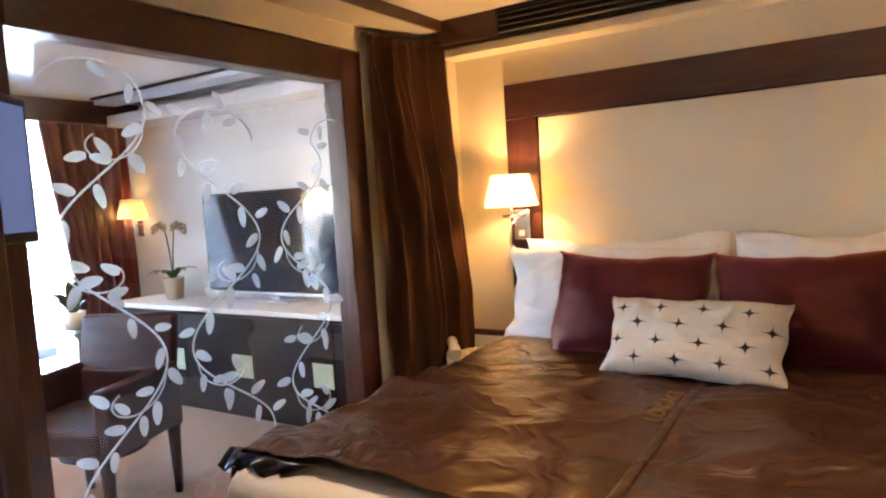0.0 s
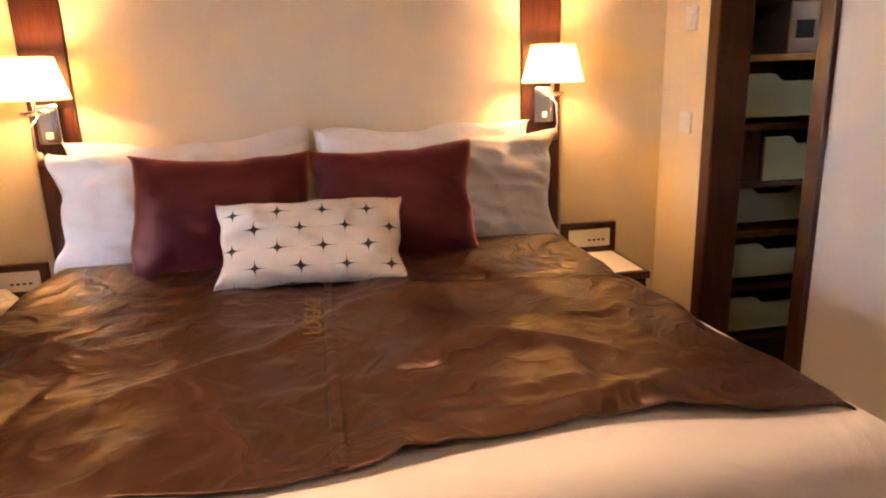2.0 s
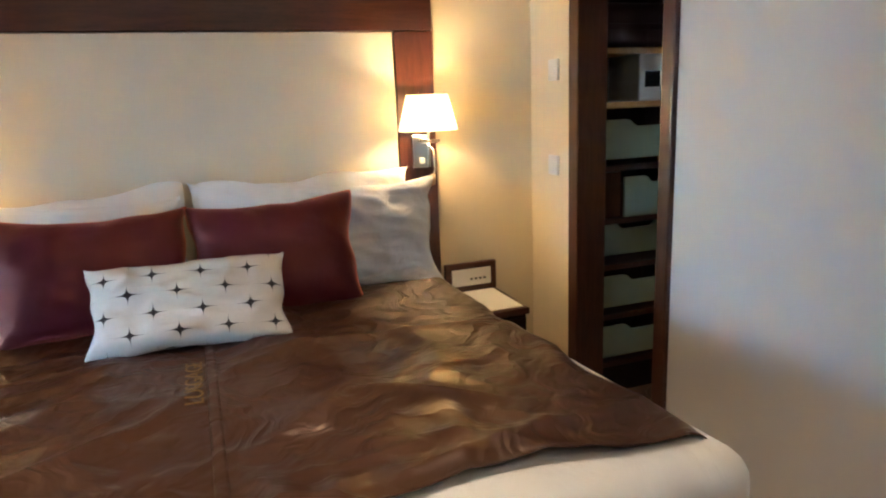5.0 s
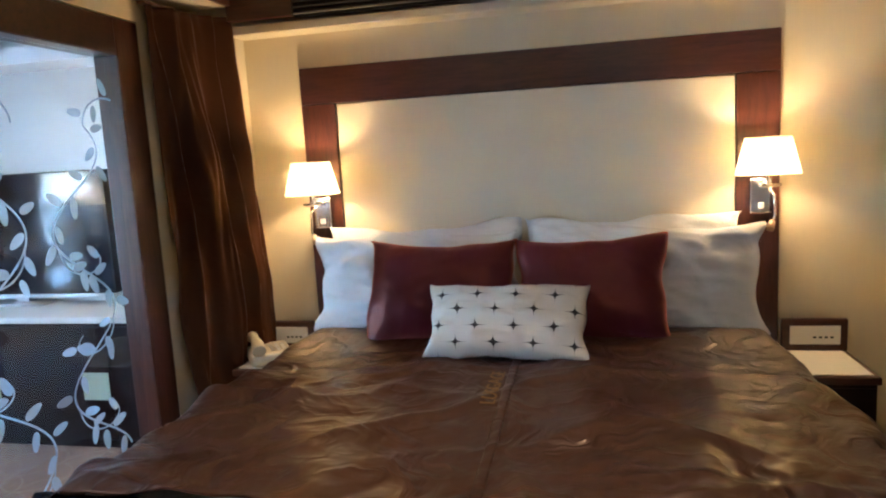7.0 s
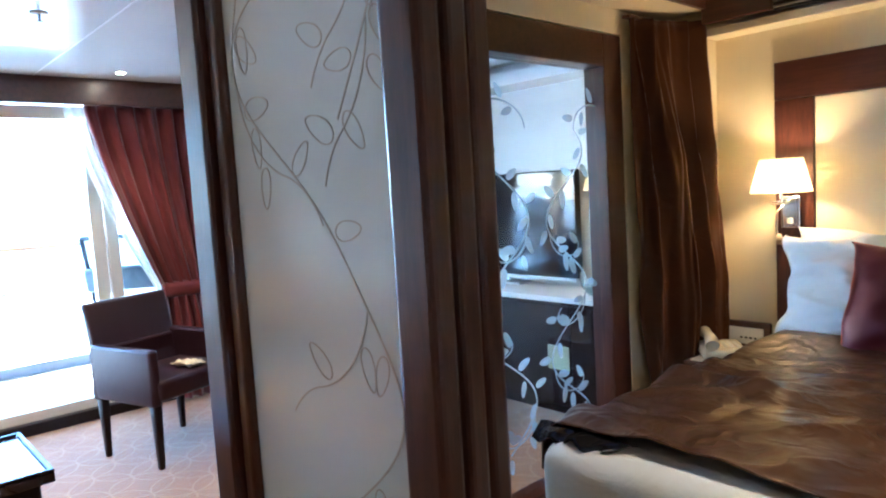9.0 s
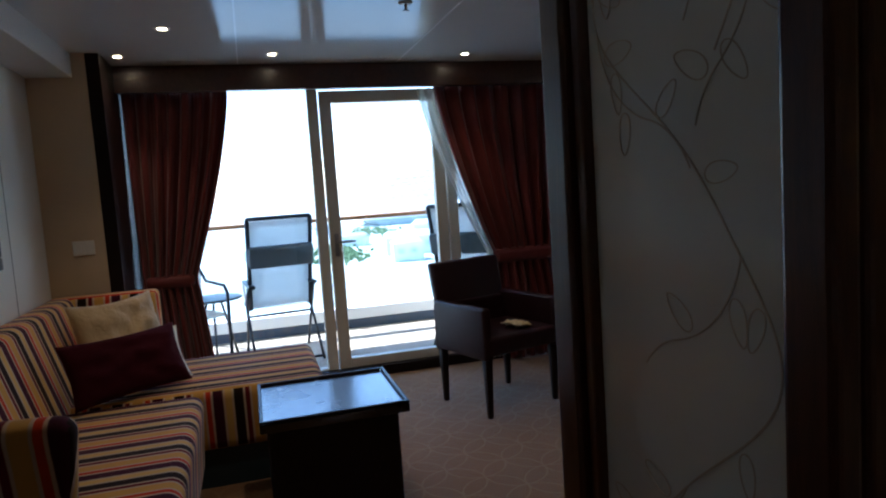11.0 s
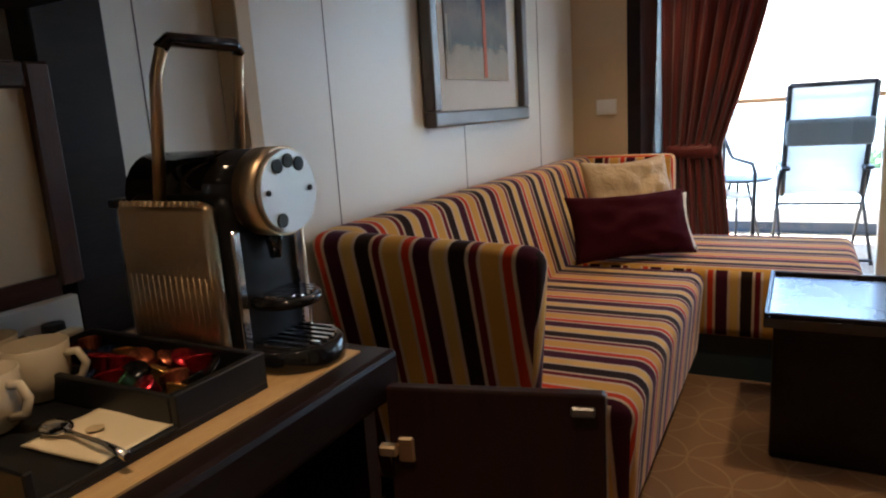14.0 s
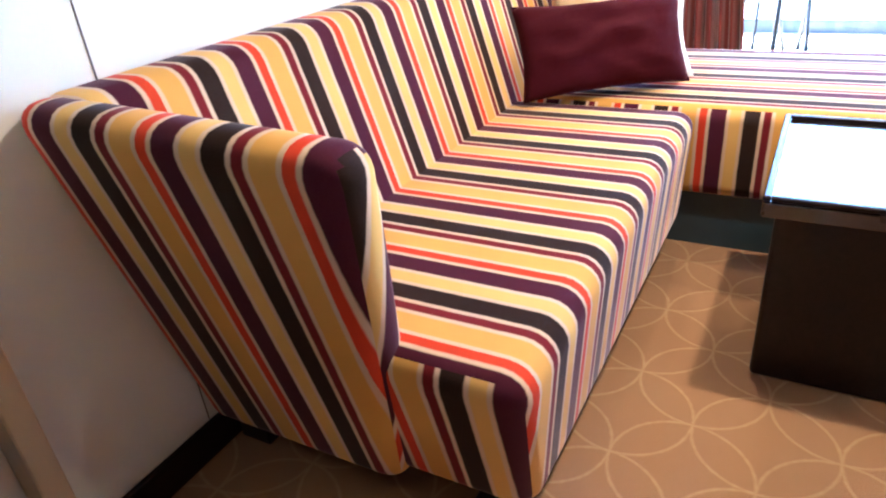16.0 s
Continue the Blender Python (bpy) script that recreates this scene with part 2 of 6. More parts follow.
M = {
    "wall_cream": wallpaper("cream_wallpaper", (0.74, 0.64, 0.45)),
    "wall_beige": plain("pale_wall_panel", (0.77, 0.76, 0.73), 0.36, vary=0.04, scale=1.5, bump=0.03, patch=0.03),
    "wall_white": plain("white_wall_panel", (0.80, 0.80, 0.76), 0.34, vary=0.02, scale=1.2, bump=0.02, patch=0.02),
    "wall_tan": plain("tan_wall", (0.58, 0.44, 0.28), 0.55, vary=0.07),
    "ceiling_cream": plain("cream_ceiling_paint", (0.72, 0.64, 0.48), 0.55, vary=0.04, scale=1.5),
    "ceiling_white": plain("satin_white_ceiling_panel", (0.78, 0.79, 0.78), 0.12, vary=0.03, scale=1.5, bump=0.01, patch=0.04),
    "panel": fabric("cream_upholstery", (0.70, 0.62, 0.48), 0.8, 300, 0.06, 2.0, 0.05, 0.1),
    "mahogany": wood("mahogany", (0.030, 0.008, 0.005), (0.085, 0.026, 0.014), 0.34),
    "mahogany_across": wood("mahogany_across", (0.030, 0.008, 0.005), (0.085, 0.026, 0.014), 0.34, (1.2, 14, 14)),
    "espresso": wood("espresso_wood", (0.006, 0.0032, 0.0034), (0.016, 0.008, 0.0078), 0.36, (2, 14, 14), coat=0.0, gloss=0.22),
    "dark_mahogany": wood("dark_mahogany", (0.010, 0.0036, 0.003), (0.028, 0.010, 0.0075), 0.36, (14, 14, 1.2), coat=0.0, gloss=0.25),
    "table_gloss": wood("polished_dark_wood", (0.007, 0.004, 0.004), (0.018, 0.010, 0.010), 0.26, (2, 14, 14), coat=0.7),
    "gloss_black": plain("gloss_black", (0.008, 0.008, 0.009), 0.08, bump=0.0),
    "plastic_black": plain("black_plastic", (0.008, 0.008, 0.009), 0.42, Specular_IOR_Level=0.3),
    "screen": plain("screen_glass", (0.012, 0.016, 0.026), 0.07, bump=0.0),
    "screen_lit": glow("blue_screen", (0.05, 0.085, 0.18), 0.035),
    "carpet": carpet(),
    "sheet": fabric("white_cotton", (0.80, 0.81, 0.84), 0.85, 500, 0.03, 9, 0.5, 0.1),
    "mattress": fabric("cream_mattress_cover", (0.80, 0.77, 0.70), 0.85, 500, 0.04, 5, 0.9, 0.1),
    "runner": runner_leather(),
    "satin": fabric("aubergine_satin", (0.040, 0.0030, 0.017), 0.38, 600, 0.2, 14, 0.14, 0.75, (1.0, 0.23, 0.10), Sheen_Roughness=0.44, Specular_IOR_Level=1.0, Specular_Tint=(1.0, 0.36, 0.24)),
    "stars": stars(),
    "stripes": stripes(),
    "brown_curtain": fabric("brown_curtain", (0.032, 0.010, 0.0042), 0.40, 400, 0.3, 7, 0.35, 0.12, (1.0, 0.45, 0.15), Specular_IOR_Level=0.5, Specular_Tint=(1.0, 0.55, 0.3)),
    "red_curtain": fabric("red_curtain", (0.155, 0.013, 0.011), 0.55, 400, 0.2, 6, 0.15, 0.3),
    "sheer": cloth_through("sheer_curtain", (0.82, 0.80, 0.72), 0.16),
    "velvet_red": fabric("maroon_velvet", (0.040, 0.0016, 0.008), 0.9, 500, 0.2, 10, 0.15, 0.05, (1.0, 0.15, 0.2), Specular_IOR_Level=0.15),
    "tan_cushion": fabric("gold_cushion", (0.50, 0.36, 0.19), 0.7, 300, 0.15, 22, 0.6, 0.3),
    "cushion_white": fabric("white_cushion_back", (0.72, 0.68, 0.60), 0.8, 400, 0.1, 14, 0.4, 0.2),
    "leather": plain("aubergine_leather", (0.026, 0.009, 0.013), 0.42, vary=0.15, grain=260, bump=0.25, Specular_IOR_Level=0.3),
    "shade": cloth_through("lamp_shade", (0.92, 0.84, 0.66), 0.0),
    "chrome": plain("chrome", (0.72, 0.72, 0.72), 0.12, 1.0, 0.04, bump=0.0),
    "steel": plain("brushed_steel", (0.46, 0.46, 0.46), 0.34, 1.0, 0.06),
    "champagne": plain("champagne_metal", (0.58, 0.44, 0.29), 0.34, 1.0, 0.08, grain=300),
    "silver": plain("silver_plate", (0.66, 0.67, 0.68), 0.38, 0.6, 0.04),
    "ivory": plain("ivory_plastic", (0.62, 0.54, 0.38), 0.35),
    "white_plastic": plain("white_plastic", (0.76, 0.74, 0.69), 0.4),
    "inlay": wood("pale_inlay", (0.46, 0.27, 0.11), (0.64, 0.42, 0.19), 0.4, (2, 10, 10)),
    "green_box": plain("pale_green_drawer", (0.34, 0.46, 0.38), 0.5, vary=0.06),
    "frost_green": plain("pale_green_glass", (0.50, 0.60, 0.44), 0.3),
    "frost": plain("frosted_glass", (0.70, 0.79, 0.83), 0.16, vary=0.05, scale=1.5, bump=0.02, Coat_Weight=0.5, Coat_Roughness=0.05),
    "etch_grey": plain("etched_line", (0.44, 0.44, 0.42), 0.3, vary=0.6, scale=5),
    "etch_white": cloth_through("etched_leaf", (0.56, 0.66, 0.74), 0.46),
    "pane": pane_glass("clear_pane"),
    "pane_inner": pane_glass("interior_pane", (0.95, 0.975, 0.985)),
    "pane_tint": pane_glass("tinted_pane", (0.80, 0.88, 0.90)),
    "frame_pale": plain("pale_door_frame", (0.70, 0.67, 0.58), 0.4, vary=0.05),
    "deck": wood("teak_deck", (0.28, 0.22, 0.16), (0.48, 0.40, 0.31), 0.6, (1.5, 14, 14), 0.2, 0.0),
    "teak_rail": wood("teak_rail", (0.26, 0.12, 0.05), (0.46, 0.24, 0.11), 0.4, (14, 1.2, 14)),
    "ship_white": plain("white_paint", (0.80, 0.80, 0.79), 0.4, vary=0.05),
    "mesh_cloth": cloth_through("lounger_mesh", (0.72, 0.74, 0.74), 0.25),
    "gun_metal": plain("dark_metal_tube", (0.05, 0.055, 0.065), 0.4, 0.7),
    "pad": fabric("grey_head_pad", (0.14, 0.17, 0.19), 0.8),
    "navy_kerb": plain("navy_paint", (0.035, 0.06, 0.10), 0.4),
    "teal_plinth": plain("teal_plinth", (0.02, 0.045, 0.065), 0.5),
    "leaf": plain("leaf_green", (0.05, 0.12, 0.03), 0.4, vary=0.3),
    # Haze is put into the colour: far trees, hill and windows are paled.
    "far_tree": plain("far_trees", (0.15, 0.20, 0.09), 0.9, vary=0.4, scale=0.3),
    "far_hill": plain("hill_paled_for_haze", (0.42, 0.46, 0.44), 0.9, vary=0.15, scale=0.02),
    "far_roof": plain("far_roof", (0.34, 0.38, 0.42), 0.8, vary=0.2, scale=0.1),
    "far_land": plain("far_land", (0.52, 0.51, 0.47), 0.9, vary=0.3, scale=0.05),
    "water": plain("harbour_water", (0.10, 0.15, 0.18), 0.15, vary=0.2, scale=0.05, grain=0.6, bump=0.5),
    "far_window": plain("far_window", (0.56, 0.60, 0.63), 0.3),
    "art_dark": soft_art(),
    "art_cream": plain("painting_cream", (0.42, 0.36, 0.24), 0.6, vary=0.4, scale=14),
    "art_red": plain("painting_red", (0.55, 0.10, 0.025), 0.6, vary=0.3, scale=14),
    "art_teal": plain("painting_teal", (0.10, 0.13, 0.11), 0.6, vary=0.4, scale=14),
    "mat_board": plain("mat_board", (0.76, 0.76, 0.73), 0.8, vary=0.03),
    "pewter": plain("pewter_frame", (0.14, 0.13, 0.13), 0.38, 0.5, 0.2),
    "gold_thread": plain("gold_thread", (0.26, 0.16, 0.04), 0.4, 0.3),
    "mug": plain("cream_glaze", (0.56, 0.47, 0.34), 0.18, vary=0.05),
    "napkin": fabric("cream_napkin", (0.72, 0.60, 0.40), 0.9, 300, 0.05, 12, 0.1, 0.0),
    "downlight": glow("downlight_glow", (1.0, 0.78, 0.46), 9.0),
    "clear_plastic": pane_glass("clear_plastic", (0.75, 0.8, 0.8), 0.05),
}
for key, colour in (("pod_red", (0.34, 0.012, 0.022)), ("pod_green", (0.05, 0.12, 0.05)), ("pod_gold", (0.42, 0.22, 0.06)),
                    ("pod_black", (0.02, 0.02, 0.022)), ("pod_copper", (0.36, 0.10, 0.05)), ("pod_blue", (0.03, 0.06, 0.16))):
    M[key] = plain(key.replace("pod", "foil"), colour, 0.25, 0.8, 0.1)


# ---- mesh tools ----
def bm_new():
    return bmesh.new()


def box(bm, x0, x1, y0, y1, z0, z1, bevel=0.0, segs=2, m=None):
    b = bmesh.new()
    bmesh.ops.create_cube(b, size=1)
    bmesh.ops.transform(b, matrix=Matrix.LocRotScale(((x0 + x1) / 2, (y0 + y1) / 2, (z0 + z1) / 2), None, (abs(x1 - x0), abs(y1 - y0), abs(z1 - z0))), verts=b.verts)
    if bevel:
        bmesh.ops.bevel(b, geom=b.edges[:], offset=bevel, segments=segs, profile=0.5, affect="EDGES")
    merge(bm, b, m)
    return bm


def merge(bm, b, m=None):
    if m is not None:
        bmesh.ops.transform(b, matrix=m, verts=b.verts)
    made = {}
    for v in b.verts:
        made[v] = bm.verts.new(v.co)
    for f in b.faces:
        try:
            bm.faces.new([made[v] for v in f.verts]).smooth = f.smooth
        except ValueError:
            pass
    b.free()


def cyl(bm, p0, p1, r0, r1=None, n=16, caps=True):
    """A round bar from p0 to p1."""
    r1 = r0 if r1 is None else r1
    p0, p1 = Vector(p0), Vector(p1)
    d = p1 - p0
    b = bmesh.new()
    bmesh.ops.create_cone(b, cap_ends=caps, segments=n, radius1=r0, radius2=r1, depth=d.length)
    for f in b.faces:
        f.smooth = len(f.verts) == 4
    merge(bm, b, Matrix.Translation((p0 + p1) / 2) @ d.to_track_quat("Z", "Y").to_matrix().to_4x4())
    return bm


def tube(bm, pts, r, n=10):
    """A round bar bent along the points."""
    pts = [Vector(p) for p in pts]
    rings = []
    side = None
    for i, p in enumerate(pts):
        d = (pts[min(i + 1, len(pts) - 1)] - pts[max(i - 1, 0)]).normalized()
        if side is None:
            side = d.orthogonal().normalized()
        side = (side - d * side.dot(d)).normalized()
        up = d.cross(side)
        rr = r[i] if isinstance(r, (list, tuple)) else r
        rings.append([bm.verts.new(p + (side * math.cos(2 * math.pi * k / n) + up * math.sin(2 * math.pi * k / n)) * rr) for k in range(n)])
    for a, b in zip(rings, rings[1:]):
        for k in range(n):
            f = bm.faces.new((a[k], a[(k + 1) % n], b[(k + 1) % n], b[k]))
            f.smooth = True
    bm.faces.new(rings[0][::-1])
    bm.faces.new(rings[-1])
    return bm


def lathe(bm, profile, centre=(0, 0, 0), n=24):
    """A body turned about the vertical axis: profile rows of radius and height."""
    rings = []
    cx, cy, cz = centre
    for r, z in profile:
        r = max(r, 0.0004)
        rings.append([bm.verts.new((cx + r * math.cos(2 * math.pi * k / n), cy + r * math.sin(2 * math.pi * k / n), cz + z)) for k in range(n)])
    for a, b in zip(rings, rings[1:]):
        for k in range(n):
            bm.faces.new((a[k], a[(k + 1) % n], b[(k + 1) % n], b[k])).smooth = True
    bm.faces.new(rings[0][::-1])
    bm.faces.new(rings[-1])
    return bm


def sheet(bm, fn, nu, nv, thick=0.0):
    """A surface fn(u, v), doubled at the given thickness along its normals."""
    g = [[bm.verts.new(fn(i / nu, j / nv)) for j in range(nv + 1)] for i in range(nu + 1)]
    faces = [bm.faces.new((g[i][j], g[i + 1][j], g[i + 1][j + 1], g[i][j + 1])) for i in range(nu) for j in range(nv)]
    for f in faces:
        f.smooth = True
    if thick:
        bm.normal_update()
        k = [[bm.verts.new(v.co - v.normal * thick) for v in row] for row in g]
        for i in range(nu):
            for j in range(nv):
                bm.faces.new((k[i][j + 1], k[i + 1][j + 1], k[i + 1][j], k[i][j])).smooth = True
        for i in range(nu):
            bm.faces.new((g[i + 1][0], g[i][0], k[i][0], k[i + 1][0]))
            bm.faces.new((g[i][nv], g[i + 1][nv], k[i + 1][nv], k[i][nv]))
        for j in range(nv):
            bm.faces.new((g[0][j], g[0][j + 1], k[0][j + 1], k[0][j]))
            bm.faces.new((g[nu][j + 1], g[nu][j], k[nu][j], k[nu][j + 1]))
    return bm


def data(bm, name, material, uv=None):
    bmesh.ops.recalc_face_normals(bm, faces=bm.faces[:])
    if uv:
        layer = bm.loops.layers.uv.new("UVMap")
        bm.normal_update()
        for f in bm.faces:
            for loop in f.loops:
                loop[layer].uv = uv(loop.vert.co, f.normal)
    me = bpy.data.meshes.new(name)
    bm.to_mesh(me)
    bm.free()
    me.materials.append(M[material])
    return me


def part(name, bm, material, parent, label="", uv=None):
    ob = new(name, data(bm, name, material, uv))
    ob.parent = parent
    if label:
        ob["label"] = label
    return ob


def thing(name, label, category, place=(0, 0, 0), turn=0.0, group=""):
    ob = new(name)
    ob.location, ob.rotation_euler = place, (0, 0, radians(turn))
    return tagged(ob, label, category, group)


def whole(name, bm, material, label, category, group="", uv=None):
    return tagged(new(name, data(bm, name, material, uv)), label, category, group)


def setting(name, bm, material, label="", category="structure"):
    return tagged(new(name, data(bm, name, material)), label, category, "", "structure")


def smooth_box(ob_bm):
    for f in ob_bm.faces:
        f.smooth = True
    return ob_bm


# ---- the large structure ----
CEIL = 2.20
floor = setting("floor", box(bm_new(), -4.75, 2.3, -4.5, 0.35, -0.08, 0.0), "carpet", "tan carpet woven with overlapping circles", "floor")

setting("wall_north", box(bm_new(), -1.64, 2.3, 0.0, 0.1, 0, CEIL), "wall_cream", "cream wallpapered wall behind the bed", "wall")
setting("wall_living_north", box(bm_new(), -4.75, -1.64, 0.25, 0.35, 0, CEIL), "wall_white", "white panelled wall behind the television", "wall")
setting("wall_south", box(bm_new(), -4.75, 1.66, -4.5, -4.40, 0, CEIL), "wall_white", "white panelled wall beside the sofa", "wall")
EAST = 1.54
b = box(bm_new(), EAST, EAST + 0.1, -0.36, 0.0, 0, CEIL)
setting("wall_east", b, "wall_cream", "cream wall beside the bed", "wall")
setting("wall_east_panel", box(bm_new(), EAST, EAST + 0.1, -4.4, -1.012, 0, CEIL), "wall_beige", "smooth pale grey wall panel", "wall")
setting("wall_east_head", box(bm_new(), EAST, EAST + 0.1, -1.012, -0.36, 2.08, CEIL), "wall_beige", "pale wall above the closet doorway", "wall")
b = box(bm_new(), 2.2, 2.3, -1.3, 0.0, 0, CEIL)
box(b, EAST + 0.1, 2.2, -1.4, -1.3, 0, CEIL)
setting("wall_closet", b, "wall_beige", "pale closet wall", "wall")
setting("wall_partition", box(bm_new(), -1.64, -1.52, -0.502, 0.25, 0, CEIL), "wall_cream", "cream wall strip beside the curtain", "wall")
setting("wall_partition_head", box(bm_new(), -1.64, -1.52, -2.22, -0.502, 2.045, CEIL), "wall_cream", "cream wall above the interior window", "wall")

# ceilings
setting("ceiling_living", box(bm_new(), -4.75, -1.56, -4.5, 0.35, CEIL, CEIL + 0.1), "ceiling_white", "glossy white panelled ceiling", "ceiling")
setting("ceiling_bedroom", box(bm_new(), -1.56, 2.3, -4.5, 0.1, CEIL, CEIL + 0.1), "ceiling_cream", "cream painted ceiling", "ceiling")
setting("wall_pilaster", box(bm_new(), -1.519, -1.31, -0.085, -0.001, 0, 2.028), "wall_cream", "cream wall return behind the curtain", "wall")
b = box(bm_new(), -1.31, EAST, -0.13, 0.0, 2.028, 2.068, 0.004, 1)
setting("trim_headboard_soffit", b, "ceiling_cream", "cream soffit lip above the headboard", "trim")
setting("trim_partition_soffit", box(bm_new(), -1.52, -1.30, -2.2, -0.13, 2.155, CEIL), "ceiling_cream", "cream ceiling border beside the interior window", "trim")
b = box(bm_new(), -1.30, -0.985, -0.165, -0.135, 2.085, CEIL, 0.003, 1)
box(b, -1.30, -1.275, -2.2, -0.165, 2.15, CEIL, 0.003, 1)
setting("trim_ceiling", b, "mahogany_across", "dark wood trim round the bedroom ceiling", "trim")

grille = thing("ceiling_vent", "black slotted air vent along the ceiling above the bed", "vent", (0, 0, 0))
part("backing", box(bm_new(), -0.984, EAST - 0.002, -0.145, -0.132, 2.080, 2.198), "plastic_black", grille)
for z in (2.088, 2.114, 2.141, 2.168):
    part("slat", box(bm_new(), -0.980, EAST - 0.004, -0.166, -0.146, z, z + 0.007, 0.002, 1), "pewter", grille)
part("frame", box(bm_new(), -0.983, EAST - 0.003, -0.172, -0.146, 2.186, 2.199, 0.002, 1), "plastic_black", grille)

# the living room's north soffit with its slots
setting("trim_living_soffit", box(bm_new(), -4.35, -1.64, -0.02, 0.25, 2.02, 2.10), "ceiling_white", "white soffit above the television wall", "trim")
vent2 = thing("ceiling_vent", "black slotted air vent above the television wall", "vent")
part("backing", box(bm_new(), -4.2, -1.66, -0.22, -0.02, 2.185, 2.198), "plastic_black", vent2)
for i in range(4):
    y = -0.05 - 0.045 * i
    part("slat", box(bm_new(), -4.2, -1.66, y - 0.008, y + 0.008, 2.150, 2.186, 0.002, 1), "silver", vent2)

# south soffit and corner stub
setting("trim_south_soffit", box(bm_new(), -4.0, 1.5, -4.40, -4.17, 2.07, CEIL, 0.004, 1), "ceiling_white", "white soffit above the sofa wall", "trim")
setting("wall_corner_stub", box(bm_new(), -4.62, -3.95, -4.40, -4.10, 0, CEIL), "wall_tan", "tan wall corner beside the balcony curtain", "wall")
b = box(bm_new(), -4.62, -3.953, -4.10, -4.03, 0, CEIL)
setting("wall_corner_panel", b, "espresso", "dark wood panel beside the balcony curtain", "wall")
setting("trim_pelmet", box(bm_new(), -4.40, -4.34, -4.03, 0.25, 2.04, CEIL), "mahogany_across", "dark wood pelmet above the balcony doors", "trim")

for name, args in (("baseboard", (-3.9, 1.5, -4.40, -4.385, 0, 0.09)),
                   ("baseboard", (EAST - 0.016, EAST, -4.38, -1.02, 0, 0.12)), ("baseboard", (EAST - 0.016, EAST, -0.35, 0, 0, 0.12)),
                   ("baseboard", (-4.3, -1.66, 0.235, 0.25, 0, 0.09))):
    setting(name, box(bm_new(), *args, 0.003, 1), "espresso", "dark wood baseboard", "baseboard")

# wall joints on the south wall
for x in (-1.14, -1.73, -2.55, -3.4):
    setting("trim_joint", box(bm_new(), x - 0.0013, x + 0.0013, -4.402, -4.3985, 0.09, 2.07), "pewter", "narrow metal joint between wall panels", "trim")
setting("trim_post", box(bm_new(), -1.388, -1.342, -4.402, -4.335, 0.0, 2.07, 0.003, 1), "wall_tan", "tan upright wall trim beside the desk", "trim")
setting("wall_desk_panel", box(bm_new(), -1.03, -0.90, -4.402, -4.34, 0.0, 2.07, 0.003, 1), "espresso", "dark wood upright panel behind the desk", "wall")

# ---- interior window between bedroom and living room ----
win = tagged(new("window_1"), "interior window etched with white leafy vines in a mahogany frame", "window", "", "structure")
X = -1.58
part("window_frame", box(bm_new(), X - 0.05, X + 0.06, -0.645, -0.504, 0, 2.04, 0.006, 2), "mahogany", win)
part("window_frame", box(bm_new(), X - 0.05, X + 0.06, -2.20, -2.035, 0, 2.04, 0.006, 2), "mahogany", win)
part("window_frame", box(bm_new(), X - 0.05, X + 0.06, -2.035, -0.645, 1.895, 2.04, 0.006, 2), "mahogany_across", win)
part("window_frame", box(bm_new(), X - 0.05, X + 0.06, -2.035, -0.645, 0.0, 0.11, 0.006, 2), "mahogany_across", win)
pane = part("pane", box(bm_new(), X - 0.004, X + 0.004, -2.034, -0.646, 0.111, 1.894), "pane_inner", win, "clear glass pane")
pane.visible_shadow = False


def leaf_shape(length, width, thick):
    b = bmesh.new()
    n = 14
    top, low = [], []
    for k in range(n):
        a = 2 * math.pi * k / n
        u, w = math.cos(a) * length / 2, math.sin(a) * width / 2 * (1 - 0.18 * math.cos(a))
        top.append(b.verts.new((thick, u, w)))
        low.append(b.verts.new((0, u, w)))
    b.faces.new(top)
    b.faces.new(low[::-1])
    for k in range(n):
        b.faces.new((low[k], low[(k + 1) % n], top[(k + 1) % n], top[k]))
    return b


def ribbon(pts, width, thick, normal):
    """A flat line of the given width along points, standing off along the normal."""
    b = bmesh.new()
    pts, normal = [Vector(p) for p in pts], Vector(normal)
    rows = []
    for i, p in enumerate(pts):
        d = (pts[min(i + 1, len(pts) - 1)] - pts[max(i - 1, 0)]).normalized()
        s = d.cross(normal) * width / 2
        rows.append([b.verts.new(q) for q in (p - s, p + s, p + s + normal * thick, p - s + normal * thick)])
    for a, c in zip(rows, rows[1:]):
        for k in range(4):
            b.faces.new((a[k], a[(k + 1) % 4], c[(k + 1) % 4], c[k]))
    b.faces.new(rows[0][::-1])
    b.faces.new(rows[-1])
    return b


leaf_data = data(leaf_shape(0.076, 0.035, 0.0015), "leaf", "etch_white")
rng = random.Random(4)
XF = X + 0.0045


def put_leaf(y, z, tilt, k):
    ob = new("leaf", leaf_data)
    ob.parent = win
    ob.matrix_basis = Matrix.LocRotScale((XF, y, z), Euler((tilt, 0, 0)), (1, k, k))


def leaves_along(path, every, first):
    """Leaves on both sides of a stem, each at the end of a short stalk."""
    side, run_ = 1, -first
    for p, q in zip(path, path[1:]):
        dy, dz = q[1] - p[1], q[2] - p[2]
        run_ += math.hypot(dy, dz)
        if run_ >= every:
            run_ = rng.uniform(-0.012, 0.012)
            a_ = math.atan2(dz, dy) + side * radians(rng.uniform(38, 75))
            y, z = q[1] + 0.05 * math.cos(a_), q[2] + 0.05 * math.sin(a_)
            if -2.0 < y < -0.68 and 0.16 < z < 1.87:
                put_leaf(y, z, a_, rng.uniform(0.85, 1.08))
            side = -side


